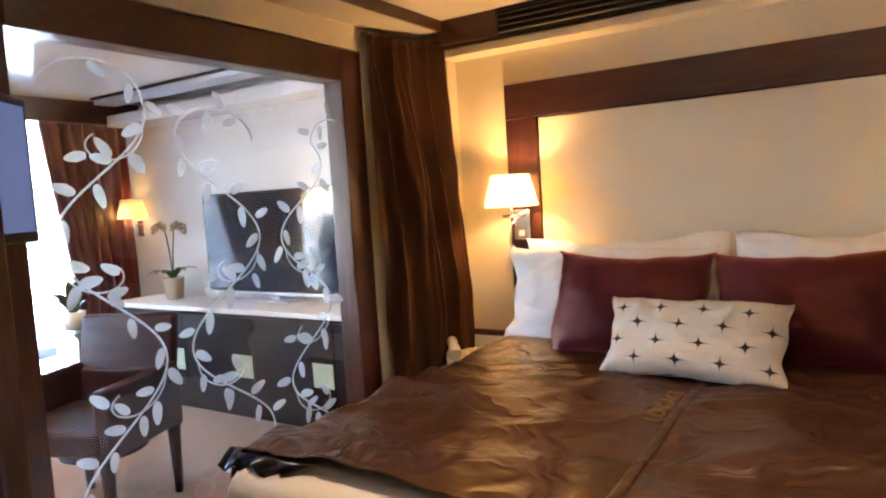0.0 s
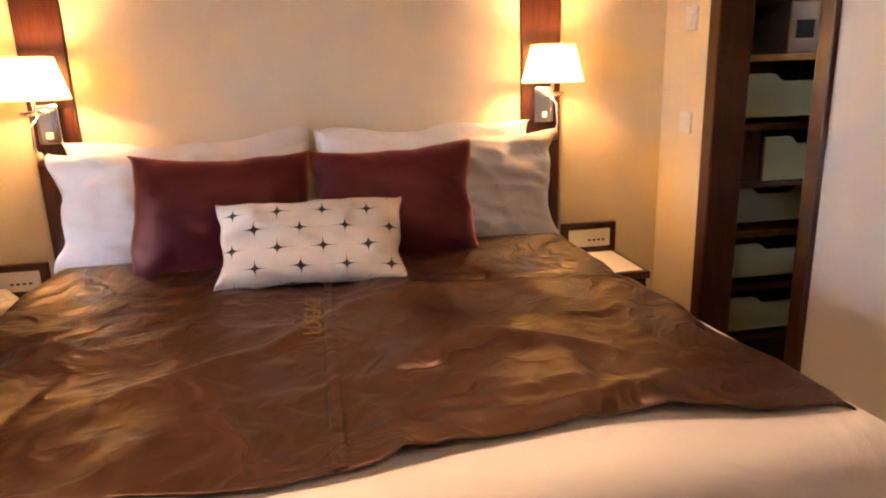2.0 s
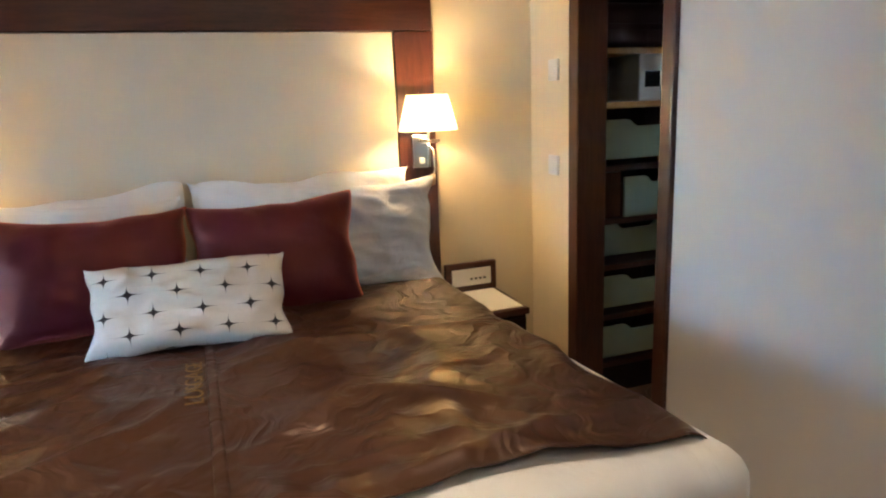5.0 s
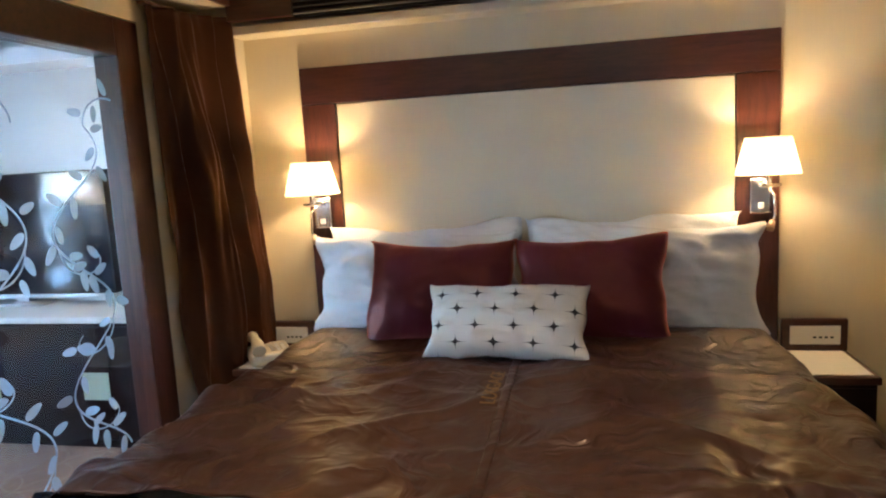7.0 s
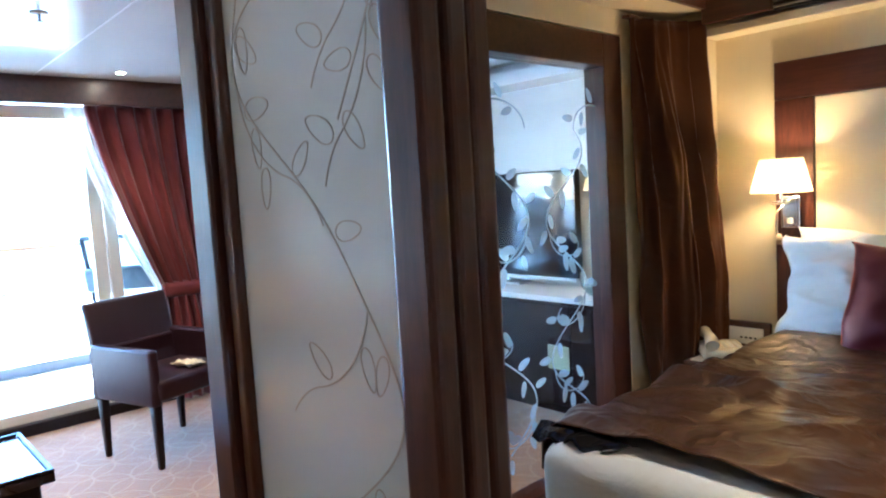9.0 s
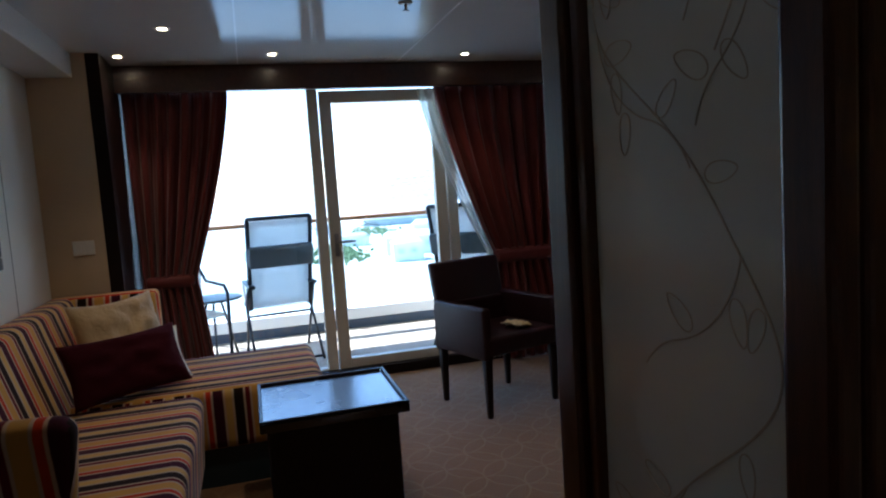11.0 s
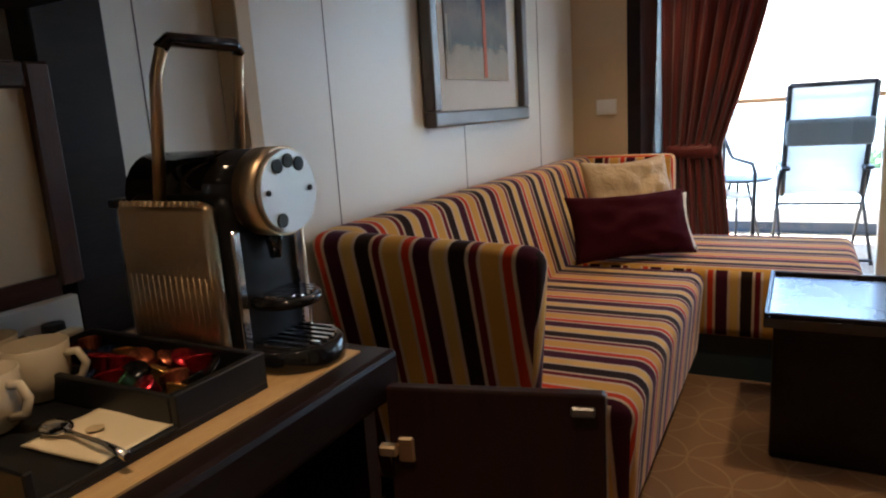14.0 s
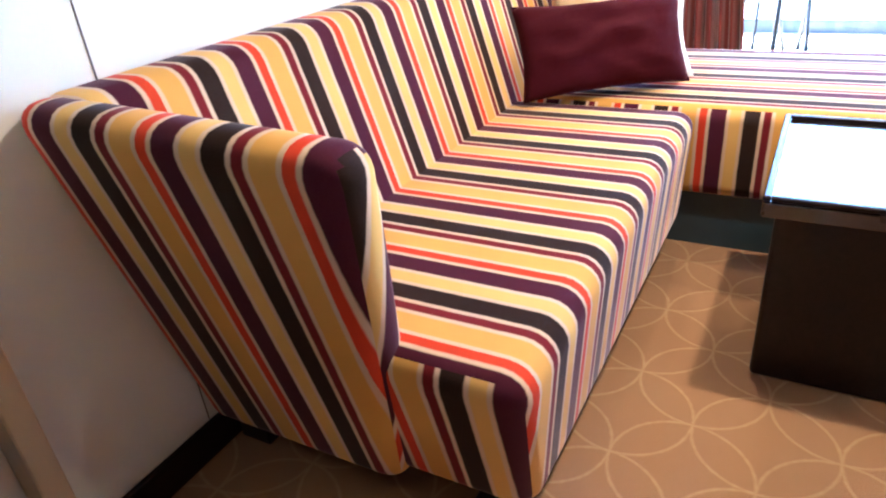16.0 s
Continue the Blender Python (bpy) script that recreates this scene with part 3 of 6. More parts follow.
for y0, amp, crest, wave, low, top, hook in ((-1.77, 0.17, 1.70, 0.83, 0.30, 1.74, 1), (-1.32, 0.175, 1.25, 0.76, 0.30, 1.62, -1),
                                             (-0.895, 0.135, 0.93, 0.60, 0.35, 1.62, -1)):
    def stem(z):
        return y0 + amp * math.cos(2 * math.pi * (z - crest) / wave)
    path = []
    for i in range(16):
        a_ = math.pi * (1 - i / 15)
        path.append((XF, stem(top) + hook * amp * (math.cos(a_) - 1), top + 0.11 * math.sin(a_)))
    path += [(XF, stem(top - (top - low) * i / 70), top - (top - low) * i / 70) for i in range(1, 71)]
    part("vine", ribbon(path, 0.008, 0.0012, (1, 0, 0)), "etch_white", win, "etched white vine")
    leaves_along(path, 0.068, 0.02)
    z, turn_ = crest + wave / 2, 1
    while z > low:
        if z < top:
            y, branch = stem(z - 0.05), []
            for i in range(22):
                a_ = math.pi * 1.25 * i / 21
                branch.append((XF, y + turn_ * (0.10 - 0.10 * math.cos(a_)), z - 0.05 - 0.085 * i / 21 - 0.075 * math.sin(a_)))
            part("tendril", ribbon(branch, 0.006, 0.0012, (1, 0, 0)), "etch_white", win, "etched white tendril")
            leaves_along(branch, 0.085, 0.0)
        z, turn_ = z - wave / 2, -turn_

# ---- corner panel with the small television, and the sliding doors ----
a, c = Vector((-1.55, -2.20)), Vector((-1.01, -2.66))
d = (c - a)
ang = math.atan2(d.y, d.x)
m = Matrix.LocRotScale(((a.x + c.x) / 2, (a.y + c.y) / 2, CEIL / 2), Euler((0, 0, ang)), None)
b = box(bm_new(), -d.length / 2, d.length / 2, -0.05, 0.0, -CEIL / 2, CEIL / 2, m=m)
setting("wall_corner_diagonal", b, "mahogany", "dark wood corner panel behind the small television", "wall")

tv = thing("television", "small flat television showing plain blue on the corner panel", "television", (-1.285, -2.262, 1.305), -52)
part("screen_housing", box(bm_new(), -0.30, 0.30, -0.035, 0.0, 0.0, 0.385, 0.008, 2), "plastic_black", tv)
part("screen", box(bm_new(), -0.275, 0.275, 0.0005, 0.003, 0.028, 0.36), "screen_lit", tv, "dim blue screen")
part("bracket", box(bm_new(), -0.04, 0.04, -0.16, -0.034, 0.14, 0.24, 0.005, 1), "plastic_black", tv)

setting("door_post", box(bm_new(), -1.01, -0.925, -2.765, -2.57, 0, CEIL, 0.008, 2), "mahogany", "dark wood post at the end of the sliding doors", "door post")
DX0, DX1 = -0.92, -0.37
for i in range(3):
    y0 = -2.75 + i * 0.055
    DX1 = (-0.37, -0.38, -0.394)[i]
    door = tagged(new("door_%d" % (i + 1)), "stacked sliding door with a frosted vine-etched glass panel", "sliding door", "stacked sliding doors", "structure")
    for x0, x1 in ((DX0, DX0 + 0.040), (DX1 - 0.075, DX1)):
        part("stile", box(bm_new(), x0, x1, y0, y0 + 0.040, 0.01, 2.19, 0.010, 3), "mahogany", door)
    part("rail", box(bm_new(), DX0 + 0.040, DX1 - 0.075, y0, y0 + 0.040, 0.01, 0.12, 0.004, 1), "mahogany_across", door)
    part("rail", box(bm_new(), DX0 + 0.040, DX1 - 0.075, y0, y0 + 0.040, 2.08, 2.19, 0.004, 1), "mahogany_across", door)
    part("pane", box(bm_new(), DX0 + 0.041, DX1 - 0.076, y0 + 0.016, y0 + 0.026, 0.121, 2.079), "frost", door, "frosted glass panel")
    if i == 0:
        first = door
YF = -2.75 + 0.0155
XA, XB = DX0 + 0.045, -0.448
rv = random.Random(23)


def stroke(x, z, heading, length, curl, turn_at=0.5):
    """A curling line on the panel that bends one way and then the other."""
    pts, step = [], 0.012
    for i in range(int(length / step)):
        if not (XA < x < XB and 0.14 < z < 2.06):
            break
        pts.append((x, YF, z))
        s = i * step / length
        heading += (curl if s < turn_at else -curl * 1.25) * step
        x, z = x + math.cos(heading) * step, z + math.sin(heading) * step
    return pts


def etched_leaf(cx, cz, tilt, size):
    loop = []
    for q in range(21):
        a_ = 2 * math.pi * q / 20
        u, v_ = size * math.cos(a_), size * 0.44 * math.sin(a_) * (1 - 0.25 * math.cos(a_))
        loop.append((min(max(cx + u * math.cos(tilt) - v_ * math.sin(tilt), XA), XB), YF, cz + u * math.sin(tilt) + v_ * math.cos(tilt)))
    part("etched_leaf", ribbon(loop, 0.0019, 0.0008, (0, -1, 0)), "etch_grey", first)


def etched_leaves(pts, every):
    j, side = every // 2, 1
    while j < len(pts) - 2:
        q, q2 = Vector(pts[j]), Vector(pts[j + 1])
        d_ = (q2 - q).normalized()
        h_ = math.atan2(d_.z, d_.x) + side * radians(rv.uniform(40, 75))
        size = rv.uniform(0.030, 0.040)
        etched_leaf(q.x + math.cos(h_) * (size + 0.010), q.z + math.sin(h_) * (size + 0.010), h_, size)
        side, j = -side, j + every + rv.randint(-2, 3)


MIDX, SWING = (XA + XB) / 2, (XB - XA) / 2 - 0.02
for crest, z_low, z_high in ((1.66, 0.20, 1.74), (2.20, 1.50, 2.05)):
    main = []
    for i in range(121):
        z = z_high - (z_high - z_low) * i / 120
        main.append((MIDX - SWING * math.cos(2 * math.pi * (z - crest) / 1.06) + 0.015 * math.sin(z * 19), YF, z))
    part("etched_vine", ribbon(main, 0.0030, 0.0008, (0, -1, 0)), "etch_grey", first, "etched grey vine line")
    etched_leaves(main, 13)
    for k, i in enumerate(range(12, 116, 27)):
        q = main[i]
        inward = 1 if q[0] < MIDX else -1
        head = radians(-75 if inward > 0 else 255) + rv.uniform(-0.3, 0.3)
        pts = stroke(q[0], q[2], head, rv.uniform(0.26, 0.40), inward * rv.uniform(4.0, 6.5), 0.6)
        if len(pts) > 8:
            part("etched_tendril", ribbon(pts, 0.0024, 0.0008, (0, -1, 0)), "etch_grey", first)
            etched_leaves(pts, 9)

# ---- headboard ----
hb = thing("headboard", "mahogany framed headboard with a cream upholstered panel", "headboard", (0, 0, 0))
HL, HR = -1.03, 1.052
for x0, x1 in ((HL, HL + 0.165), (HR - 0.17, HR)):
    part("upright", box(bm_new(), x0, x1, -0.032, -0.002, 0, 1.703, 0.004, 2), "mahogany", hb)
part("crossbar", box(bm_new(), HL, HR, -0.032, -0.002, 1.704, 1.872, 0.004, 2), "mahogany_across", hb)
part("panel", box(bm_new(), HL + 0.166, HR - 0.171, -0.022, -0.002, 0.3, 1.702, 0.006, 2), "panel", hb, "cream upholstered panel")

# ---- bed ----
BX0, BX1, BY0 = -0.915, 1.025, -1.955
BED_TOP = 0.725
bed = thing("bed", "double bed with a white mattress, its foot rounded", "bed", (0, 0, 0))
part("base", box(bm_new(), BX0 + 0.10, BX1 - 0.18, BY0 + 0.03, -0.045, 0.06, 0.36, 0.02, 2), "mattress", bed)
for x in (BX0 + 0.16, BX1 - 0.24):
    for y in (BY0 + 0.15, -0.2):
        part("leg", cyl(bm_new(), (x, y, 0), (x, y, 0.065), 0.025), "gun_metal", bed)
b = box(bm_new(), BX0, BX1, BY0, -0.04, 0.355, BED_TOP, 0.07, 5)
for q in b.verts:
    if q.co.x < 0:
        q.co.x += 0.07 * (1 + q.co.y / 1.95)
    else:
        q.co.x -= 0.155 * (1 + q.co.y / 1.95)
part("mattress", smooth_box(b), "mattress", bed, "mattress in a cream fitted cover")
b = box(bm_new(), BX0 + 0.045, 0.912, -0.75, -0.06, 0.44, BED_TOP + 0.008, 0.06, 4)
part("sheet", smooth_box(b), "sheet", bed, "white top sheet")


def bump_at(x, y):
    return noise.fractal(Vector((x * 1.6, y * 2.2, 3.1)), 0.9, 2.1, 4)


def runner_point(xx, v):
    """xx across the bed in metres, v from the pillows to the foot."""
    y = -0.56 - v * 1.33
    y += 0.010 * noise.noise(Vector((xx * 4, 7, v * 2))) * v - 0.008 * v * math.sin(xx * 2.2)
    y += v ** 3 * (0.055 * math.exp(-((xx - 0.47) / 0.26) ** 2) + 0.035 * max(0.0, min(1.0, (xx + 0.1) / 0.3)))
    z = BED_TOP + 0.014 + 0.010 * bump_at(xx, y) + 0.03 * max(0.0, 1 - v * 6)
    calm = min(1.0, 0.15 + v * 2.5) * (0.35 + 0.65 * min(1.0, abs(xx) / 0.25))
    calm *= 1 - 0.7 * max(0.0, min(1.0, (xx - 0.6) / 0.25))
    wx, wy = xx + 0.16 * noise.noise(Vector((xx * 2, y * 2, 1.0))), y + 0.16 * noise.noise(Vector((xx * 2, y * 2, 5.0)))
    for fx, fy, sd, hgt, sharp in ((1.9, 1.1, 9.0, 0.020, 4.5), (-1.7, 2.6, 4.0, 0.017, 4.5), (3.4, 1.6, 2.0, 0.010, 4.0), (1.2, -4.2, 7.0, 0.008, 4.0)):
        r = abs(noise.noise(Vector((wx * fx + wy * fy * 0.6, wy * fy - wx * 0.8, sd))))
        z += hgt * 0.95 * calm * max(0.0, 1 - r * sharp) ** 1.3
    x = xx
    for lim, s in ((BX0 + 0.03 + 0.085 * (1 - v) ** 1.5, -1), (0.842 + 0.076 * v, 1)):
        over = s * (xx - lim)
        if over > 0:
            a_ = min(over / 0.07, 1.35)
            x = lim + s * (0.07 * math.sin(a_) + 0.03 * max(0, over - 0.09) + 0.012 * math.sin(y * 14))
            z = z - 0.07 * (1 - math.cos(a_)) - max(0, over - 0.095) * 0.97
    return (x, y, z)


run = thing("bed_runner", "wrinkled dark brown leatherette luggage runner across the bed", "bed runner")
part("panel", sheet(bm_new(), lambda u, v: runner_point(-1.06 + 1.08 * u, v), 120, 150, -0.004), "runner", run)
part("panel", sheet(bm_new(), lambda u, v: runner_point(0.024 + (1.09 - 0.085 * v ** 4) * u, v), 120, 150, -0.004), "runner", run)


def seam_point(u, v):
    p = Vector(runner_point(0.008 + 0.028 * u, v))
    return p + Vector((0, 0, 0.0035 + 0.0025 * math.sin(u * math.pi)))


part("seam", sheet(bm_new(), seam_point, 4, 100, -0.003), "runner", run, "raised middle seam")


def flap(u, v):
    x = BX0 - 0.035 + u * 0.30 * (1 - 0.25 * v)
    y = -1.87 - 0.045 * v + 0.02 * noise.noise(Vector((u * 5, v, 3)))
    z = BED_TOP + 0.020 - 0.035 * v * v + 0.030 * noise.noise(Vector((u * 4.5, v * 1.5, 8))) * v
    return (x, y, z)


part("turned_corner", sheet(bm_new(), flap, 36, 8, 0.004), "gloss_black", run, "shiny turned-up dark corner")

# gold lettering woven on the runner
for text, dx, size in (("LUGGAGE", 0.0, 0.062),):
    cu = bpy.data.curves.new("lettering", "FONT")
    cu.body, cu.size, cu.extrude, cu.align_x = text, size, 0.0008, "CENTER"
    tmp = new("lettering_source", cu)
    dg = bpy.context.evaluated_depsgraph_get()
    me = bpy.data.meshes.new_from_object(tmp.evaluated_get(dg))
    bpy.data.objects.remove(tmp)
    me.materials.clear()
    me.materials.append(M["gold_thread"])
    at = pose(0.0, -1.16, BED_TOP + 0.040, 0, 0, 90)
    for q in me.vertices:
        w_ = at @ q.co
        q.co.z += runner_point(w_.x, (-0.56 - w_.y) / 1.33)[2] + 0.006 - (BED_TOP + 0.040)
    ob = new("lettering", me)
    ob.parent = run
    ob["label"] = "gold lettering"
    ob.matrix_basis = pose(0.0, -1.16, BED_TOP + 0.040, 0, 0, 90)

# ---- pillows and cushions ----


def pillow_shape(w, h, t, puff=0.5, sag=0.0, seed=0, nu=28, nv=20, corner=0.06, crease=0.008, wrinkle=0.0, wavy=0.0):
    """A stuffed cushion standing in x and z, its back at y = 0."""
    b = bmesh.new()

    def side(s):
        def fn(u, v):
            a_, c_ = 2 * u - 1, 2 * v - 1
            k = max(0.0, (1 - abs(a_) ** 2.6) * (1 - abs(c_) ** 2.6)) ** puff
            pull = 1 - corner * (1 - abs(a_ * c_)) * (abs(a_) ** 4 + abs(c_) ** 4) * 0.5
            x = a_ * w / 2 * (1 - corner * (1 - c_ * c_) * abs(a_) ** 3 * 0.8)
            z = c_ * h / 2 * (1 - corner * (1 - a_ * a_) * abs(c_) ** 3 * 1.3)
            y = s * t / 2 * k * pull
            y += crease * noise.fractal(Vector((a_ * 3 + seed, c_ * 3, s)), 1.0, 2.0, 3) * (0.3 + k)
            for fx, fz, sd in ((1.6, 2.3, 1.0), (2.6, -1.4, 5.0), (-1.2, 3.6, 9.0)):
                q = abs(noise.noise(Vector((a_ * fx + c_ * 0.7 + seed, c_ * fz * 0.7 + a_ * 0.4, sd + seed))))
                y += s * wrinkle * max(0.0, 1 - 4.5 * q) ** 1.4 * (0.25 + k)
            rim = max(abs(a_), abs(c_)) ** 6
            x += wavy * rim * noise.noise(Vector((c_ * 1.7 + seed, a_ * 0.6, 3.0))) * (1 if abs(a_) > abs(c_) else 0.3)
            z += wavy * rim * noise.noise(Vector((a_ * 1.9 + seed, c_ * 0.6, 8.0))) * (1 if abs(c_) > abs(a_) else 0.3)
            y += wavy * rim * 0.8 * noise.noise(Vector((a_ * 3 + seed, c_ * 3, 12.0)))
            return (x, y, z - sag * a_ * a_)
        return fn
    sheet(b, side(-1), nu, nv)
    sheet(b, side(1), nu, nv)
    bmesh.ops.remove_doubles(b, verts=b.verts, dist=0.0035)
    return b


def cushion(name, w, h, t, material, label, m, category="cushion", group="", uv=None, **k):
    ob = whole(name, pillow_shape(w, h, t, **k), material, label, category, group, uv)
    ob.matrix_basis = m
    return ob


G = "pillows on the bed"
for x, y, z, s, tilt, rz in ((-0.45, -0.20, 0.93, 1, -14, 1), (0.44, -0.20, 0.935, 2, -14, -1)):
    cushion("pillow", 0.88, 0.44, 0.20, "sheet", "white cotton bed pillow leaning on the headboard", pose(x, y, z, tilt, 0, rz), "pillow", G, seed=s, crease=0.016, corner=0.08, wrinkle=0.010, wavy=0.04, nu=56, nv=40)
cushion("pillow", 0.86, 0.42, 0.18, "sheet", "white cotton bed pillow in front of another", pose(-0.45, -0.36, 0.92, -20, 0, 2), "pillow", G, seed=3, crease=0.016, corner=0.08, wrinkle=0.010, wavy=0.04, nu=56, nv=40)
cushion("pillow", 0.90, 0.43, 0.18, "sheet", "white cotton bed pillow in front of another", pose(0.47, -0.35, 0.93, -20, 2, -2), "pillow", G, seed=4, crease=0.016, corner=0.08, wrinkle=0.011, wavy=0.05, nu=56, nv=40)
cushion("cushion", 0.59, 0.42, 0.17, "satin", "aubergine satin cushion leaning on white pillows", pose(-0.295, -0.57, 0.915, -24, 1, 2), "cushion", "satin cushions", seed=5, crease=0.004, wrinkle=0.0025, wavy=0.02, corner=0.10, nu=48, nv=36)
cushion("cushion", 0.57, 0.42, 0.17, "satin", "aubergine satin cushion leaning on white pillows", pose(0.265, -0.56, 0.915, -24, -1, -3), "cushion", "satin cushions", seed=6, crease=0.004, wrinkle=0.0025, wavy=0.02, corner=0.10, nu=48, nv=36)
cushion("star_cushion", 0.56, 0.27, 0.14, "stars", "off-white lumbar cushion printed with small black stars", pose(-0.018, -0.83, 0.865, -32, 0.5, -3), uv=lambda c_, n_: (c_.x + 1.0, c_.z + 1.014), seed=7, crease=0.010, corner=0.08, wrinkle=0.007, wavy=0.02, nu=44, nv=30)

# ---- wall lamps ----


def shade_mesh(zc):
    """A tapered square shade with softened corners, open above and below."""
    b = bmesh.new()
    rings = []
    for z, w, dpt in ((0.0, 0.117, 0.082), (0.148, 0.080, 0.060)):
        ring = []
        for k in range(40):
            a_ = 2 * math.pi * k / 40
            ca, sa = math.cos(a_), math.sin(a_)
            e = (abs(ca) ** 5 + abs(sa) ** 5) ** (-1 / 5)
            ring.append(b.verts.new((w * ca * e, dpt * sa * e, z)))
        rings.append(ring)
    fs = [b.faces.new((rings[0][k], rings[0][(k + 1) % 40], rings[1][(k + 1) % 40], rings[1][k])) for k in range(40)]
    for f in fs:
        f.smooth = True
    bmesh.ops.solidify(b, geom=fs, thickness=0.003)
    return b


def wall_lamp(x, side):
    lamp = thing("wall_lamp", "swing-arm wall lamp with a lit cream shade and chrome plate", "lamp", (x, -0.034, 1.29), 0, "bedside wall lamps")
    part("plate", box(bm_new(), -0.042, 0.042, -0.022, 0.0, -0.165, -0.02, 0.004, 2), "chrome", lamp, "chrome wall plate")
    part("switch", box(bm_new(), -0.012, 0.012, -0.030, -0.022, -0.145, -0.12, 0.002, 1), "white_plastic", lamp)
    arm = bm_new()
    tube(arm, [(0, -0.02, -0.05), (0, -0.05, -0.05), (0.05 * side, -0.08, -0.05), (0.05 * side, -0.11, -0.045), (0, -0.12, -0.04), (0, -0.12, 0.04)], 0.007)
    part("arm", arm, "chrome", lamp)
    part("reading_stem", tube(bm_new(), [(0.03 * side, -0.02, -0.06), (0.045 * side, -0.05, -0.09), (0.045 * side, -0.06, -0.17), (0.035 * side, -0.065, -0.20)], 0.0055), "chrome", lamp)
    part("reading_head", cyl(bm_new(), (0.035 * side, -0.06, -0.195), (0.02 * side, -0.085, -0.225), 0.012, 0.016), "champagne", lamp)
    sh = part("shade", shade_mesh(0), "shade", lamp, "lit cream fabric shade")
    sh.location = (0, -0.12, 0.0)
    part("lamp_holder", cyl(bm_new(), (0, -0.12, 0.03), (0, -0.12, 0.07), 0.012), "champagne", lamp)
    bulb("bedside_bulb", (x, -0.154, 1.37), LAMP_WATTS, WARM, 0.03)


wall_lamp(-0.958, -1)
wall_lamp(0.974, 1)

# ---- nightstands ----


def nightstand(x0, x1, label):
    n = thing("nightstand", label, "nightstand", (0, 0, 0), 0, "nightstands beside the bed")
    part("body", box(bm_new(), x0 + 0.01, x1 - 0.01, -0.385, -0.04, 0.10, 0.505, 0.004, 1), "espresso", n)
    part("plinth", box(bm_new(), x0 + 0.03, x1 - 0.03, -0.35, -0.05, 0.0, 0.10), "espresso", n)
    part("top_edge", box(bm_new(), x0, x1, -0.40, -0.035, 0.505, 0.535, 0.005, 2), "mahogany_across", n)
    part("top_inlay", box(bm_new(), x0 + 0.022, x1 - 0.022, -0.378, -0.066, 0.5352, 0.5385), "mat_board", n, "cream inlaid top")
    part("back_panel", box(bm_new(), x0, x1, -0.062, -0.035, 0.536, 0.672, 0.005, 2), "mahogany_across", n)
    part("control_plate", box(bm_new(), x0 + 0.03, x1 - 0.03, -0.066, -0.0625, 0.565, 0.645, 0.002, 1), "white_plastic", n, "white control plate")
    for k in range(4):
        xx = x0 + 0.12 + k * 0.022
        part("button", box(bm_new(), xx, xx + 0.012, -0.0685, -0.0662, 0.592, 0.600), "plastic_black", n)
    drawer = part("drawer_front", box(bm_new(), x0 + 0.015, x1 - 0.015, -0.396, -0.386, 0.30, 0.49, 0.003, 1), "espresso", n)
    part("handle", box(bm_new(), (x0 + x1) / 2 - 0.04, (x0 + x1) / 2 + 0.04, -0.408, -0.397, 0.39, 0.402, 0.003, 1), "steel", drawer)


nightstand(1.06, 1.315, "dark nightstand with a cream inlaid top and control panel")
nightstand(-1.31, -1.05, "dark nightstand with a cream inlaid top holding a telephone")

phone = thing("telephone", "ivory desk telephone with its handset in the cradle", "telephone", (-1.20, -0.245, 0.539), 35)
phone.scale = (1.2, 1.2, 1.25)
part("body", smooth_box(box(bm_new(), -0.08, 0.08, -0.095, 0.095, 0.0, 0.045, 0.015, 3)), "ivory", phone)
part("handset", tube(bm_new(), [(-0.05, -0.105, 0.062), (-0.05, -0.075, 0.078), (-0.05, 0, 0.084), (-0.05, 0.075, 0.078), (-0.05, 0.105, 0.062)], [0.026, 0.024, 0.016, 0.024, 0.026], 12), "ivory", phone)
for i in range(3):
    for j in range(4):
        part("key", box(bm_new(), 0.0 + i * 0.022, 0.015 + i * 0.022, -0.06 + j * 0.026, -0.045 + j * 0.026, 0.0452, 0.049), "white_plastic", phone)

# switches
for z0, z1, label in ((1.475, 1.565, "ivory thermostat plate on the cream wall"), (1.068, 1.155, "ivory light switch on the cream wall")):
    sw = thing("wall_switch", label, "switch", (EAST, -0.22, z0))
    part("plate", box(bm_new(), -0.012, 0, -0.04, 0.04, 0, z1 - z0, 0.003, 2), "white_plastic", sw)
    part("rocker", box(bm_new(), -0.016, -0.012, -0.02, 0.02, 0.02, z1 - z0 - 0.02, 0.002, 1), "white_plastic", sw)

# ---- brown curtain ----


def brown_curtain(u, v):
    z = 2.11 - 2.09 * v
    bulge = math.sin(min(1.0, v * 1.15) * math.pi * 0.62) ** 1.5
    y = -0.515 + u * (0.395 + 0.02 * v)
    x = -1.475 + 0.012 * v + 0.15 * u ** 1.2 + bulge * (0.03 + 0.085 * u)
    w = 0.030 + 0.014 * v
    ph = u * 21 + 6.5 * noise.noise(Vector((u * 2.4, v * 1.1, 6.0))) + 1.6 * math.sin(v * 2.0 + u * 4)
    x += w * (0.65 + 0.9 * noise.noise(Vector((u * 4, v * 1.6, 2.0)))) * math.sin(ph)
    x += 0.022 * noise.fractal(Vector((u * 5, v * 4.5, 4.0)), 1.0, 2.0, 3) + 0.0025 * math.sin(u * 60 + v * 3 + 4 * noise.noise(Vector((u * 6, v * 2.5, 1))))
    y += 0.014 * math.cos(ph * 0.9 + v)
    return (x, y, z)


cur = thing("curtain", "dark brown satin curtain gathered beside the interior window", "curtain")
part("cloth", sheet(bm_new(), brown_curtain, 120, 40, 0.003), "brown_curtain", cur)
part("rail", box(bm_new(), -1.50, -1.46, -0.52, -0.04, 2.112, 2.126, 0.003, 1), "mahogany_across", cur)

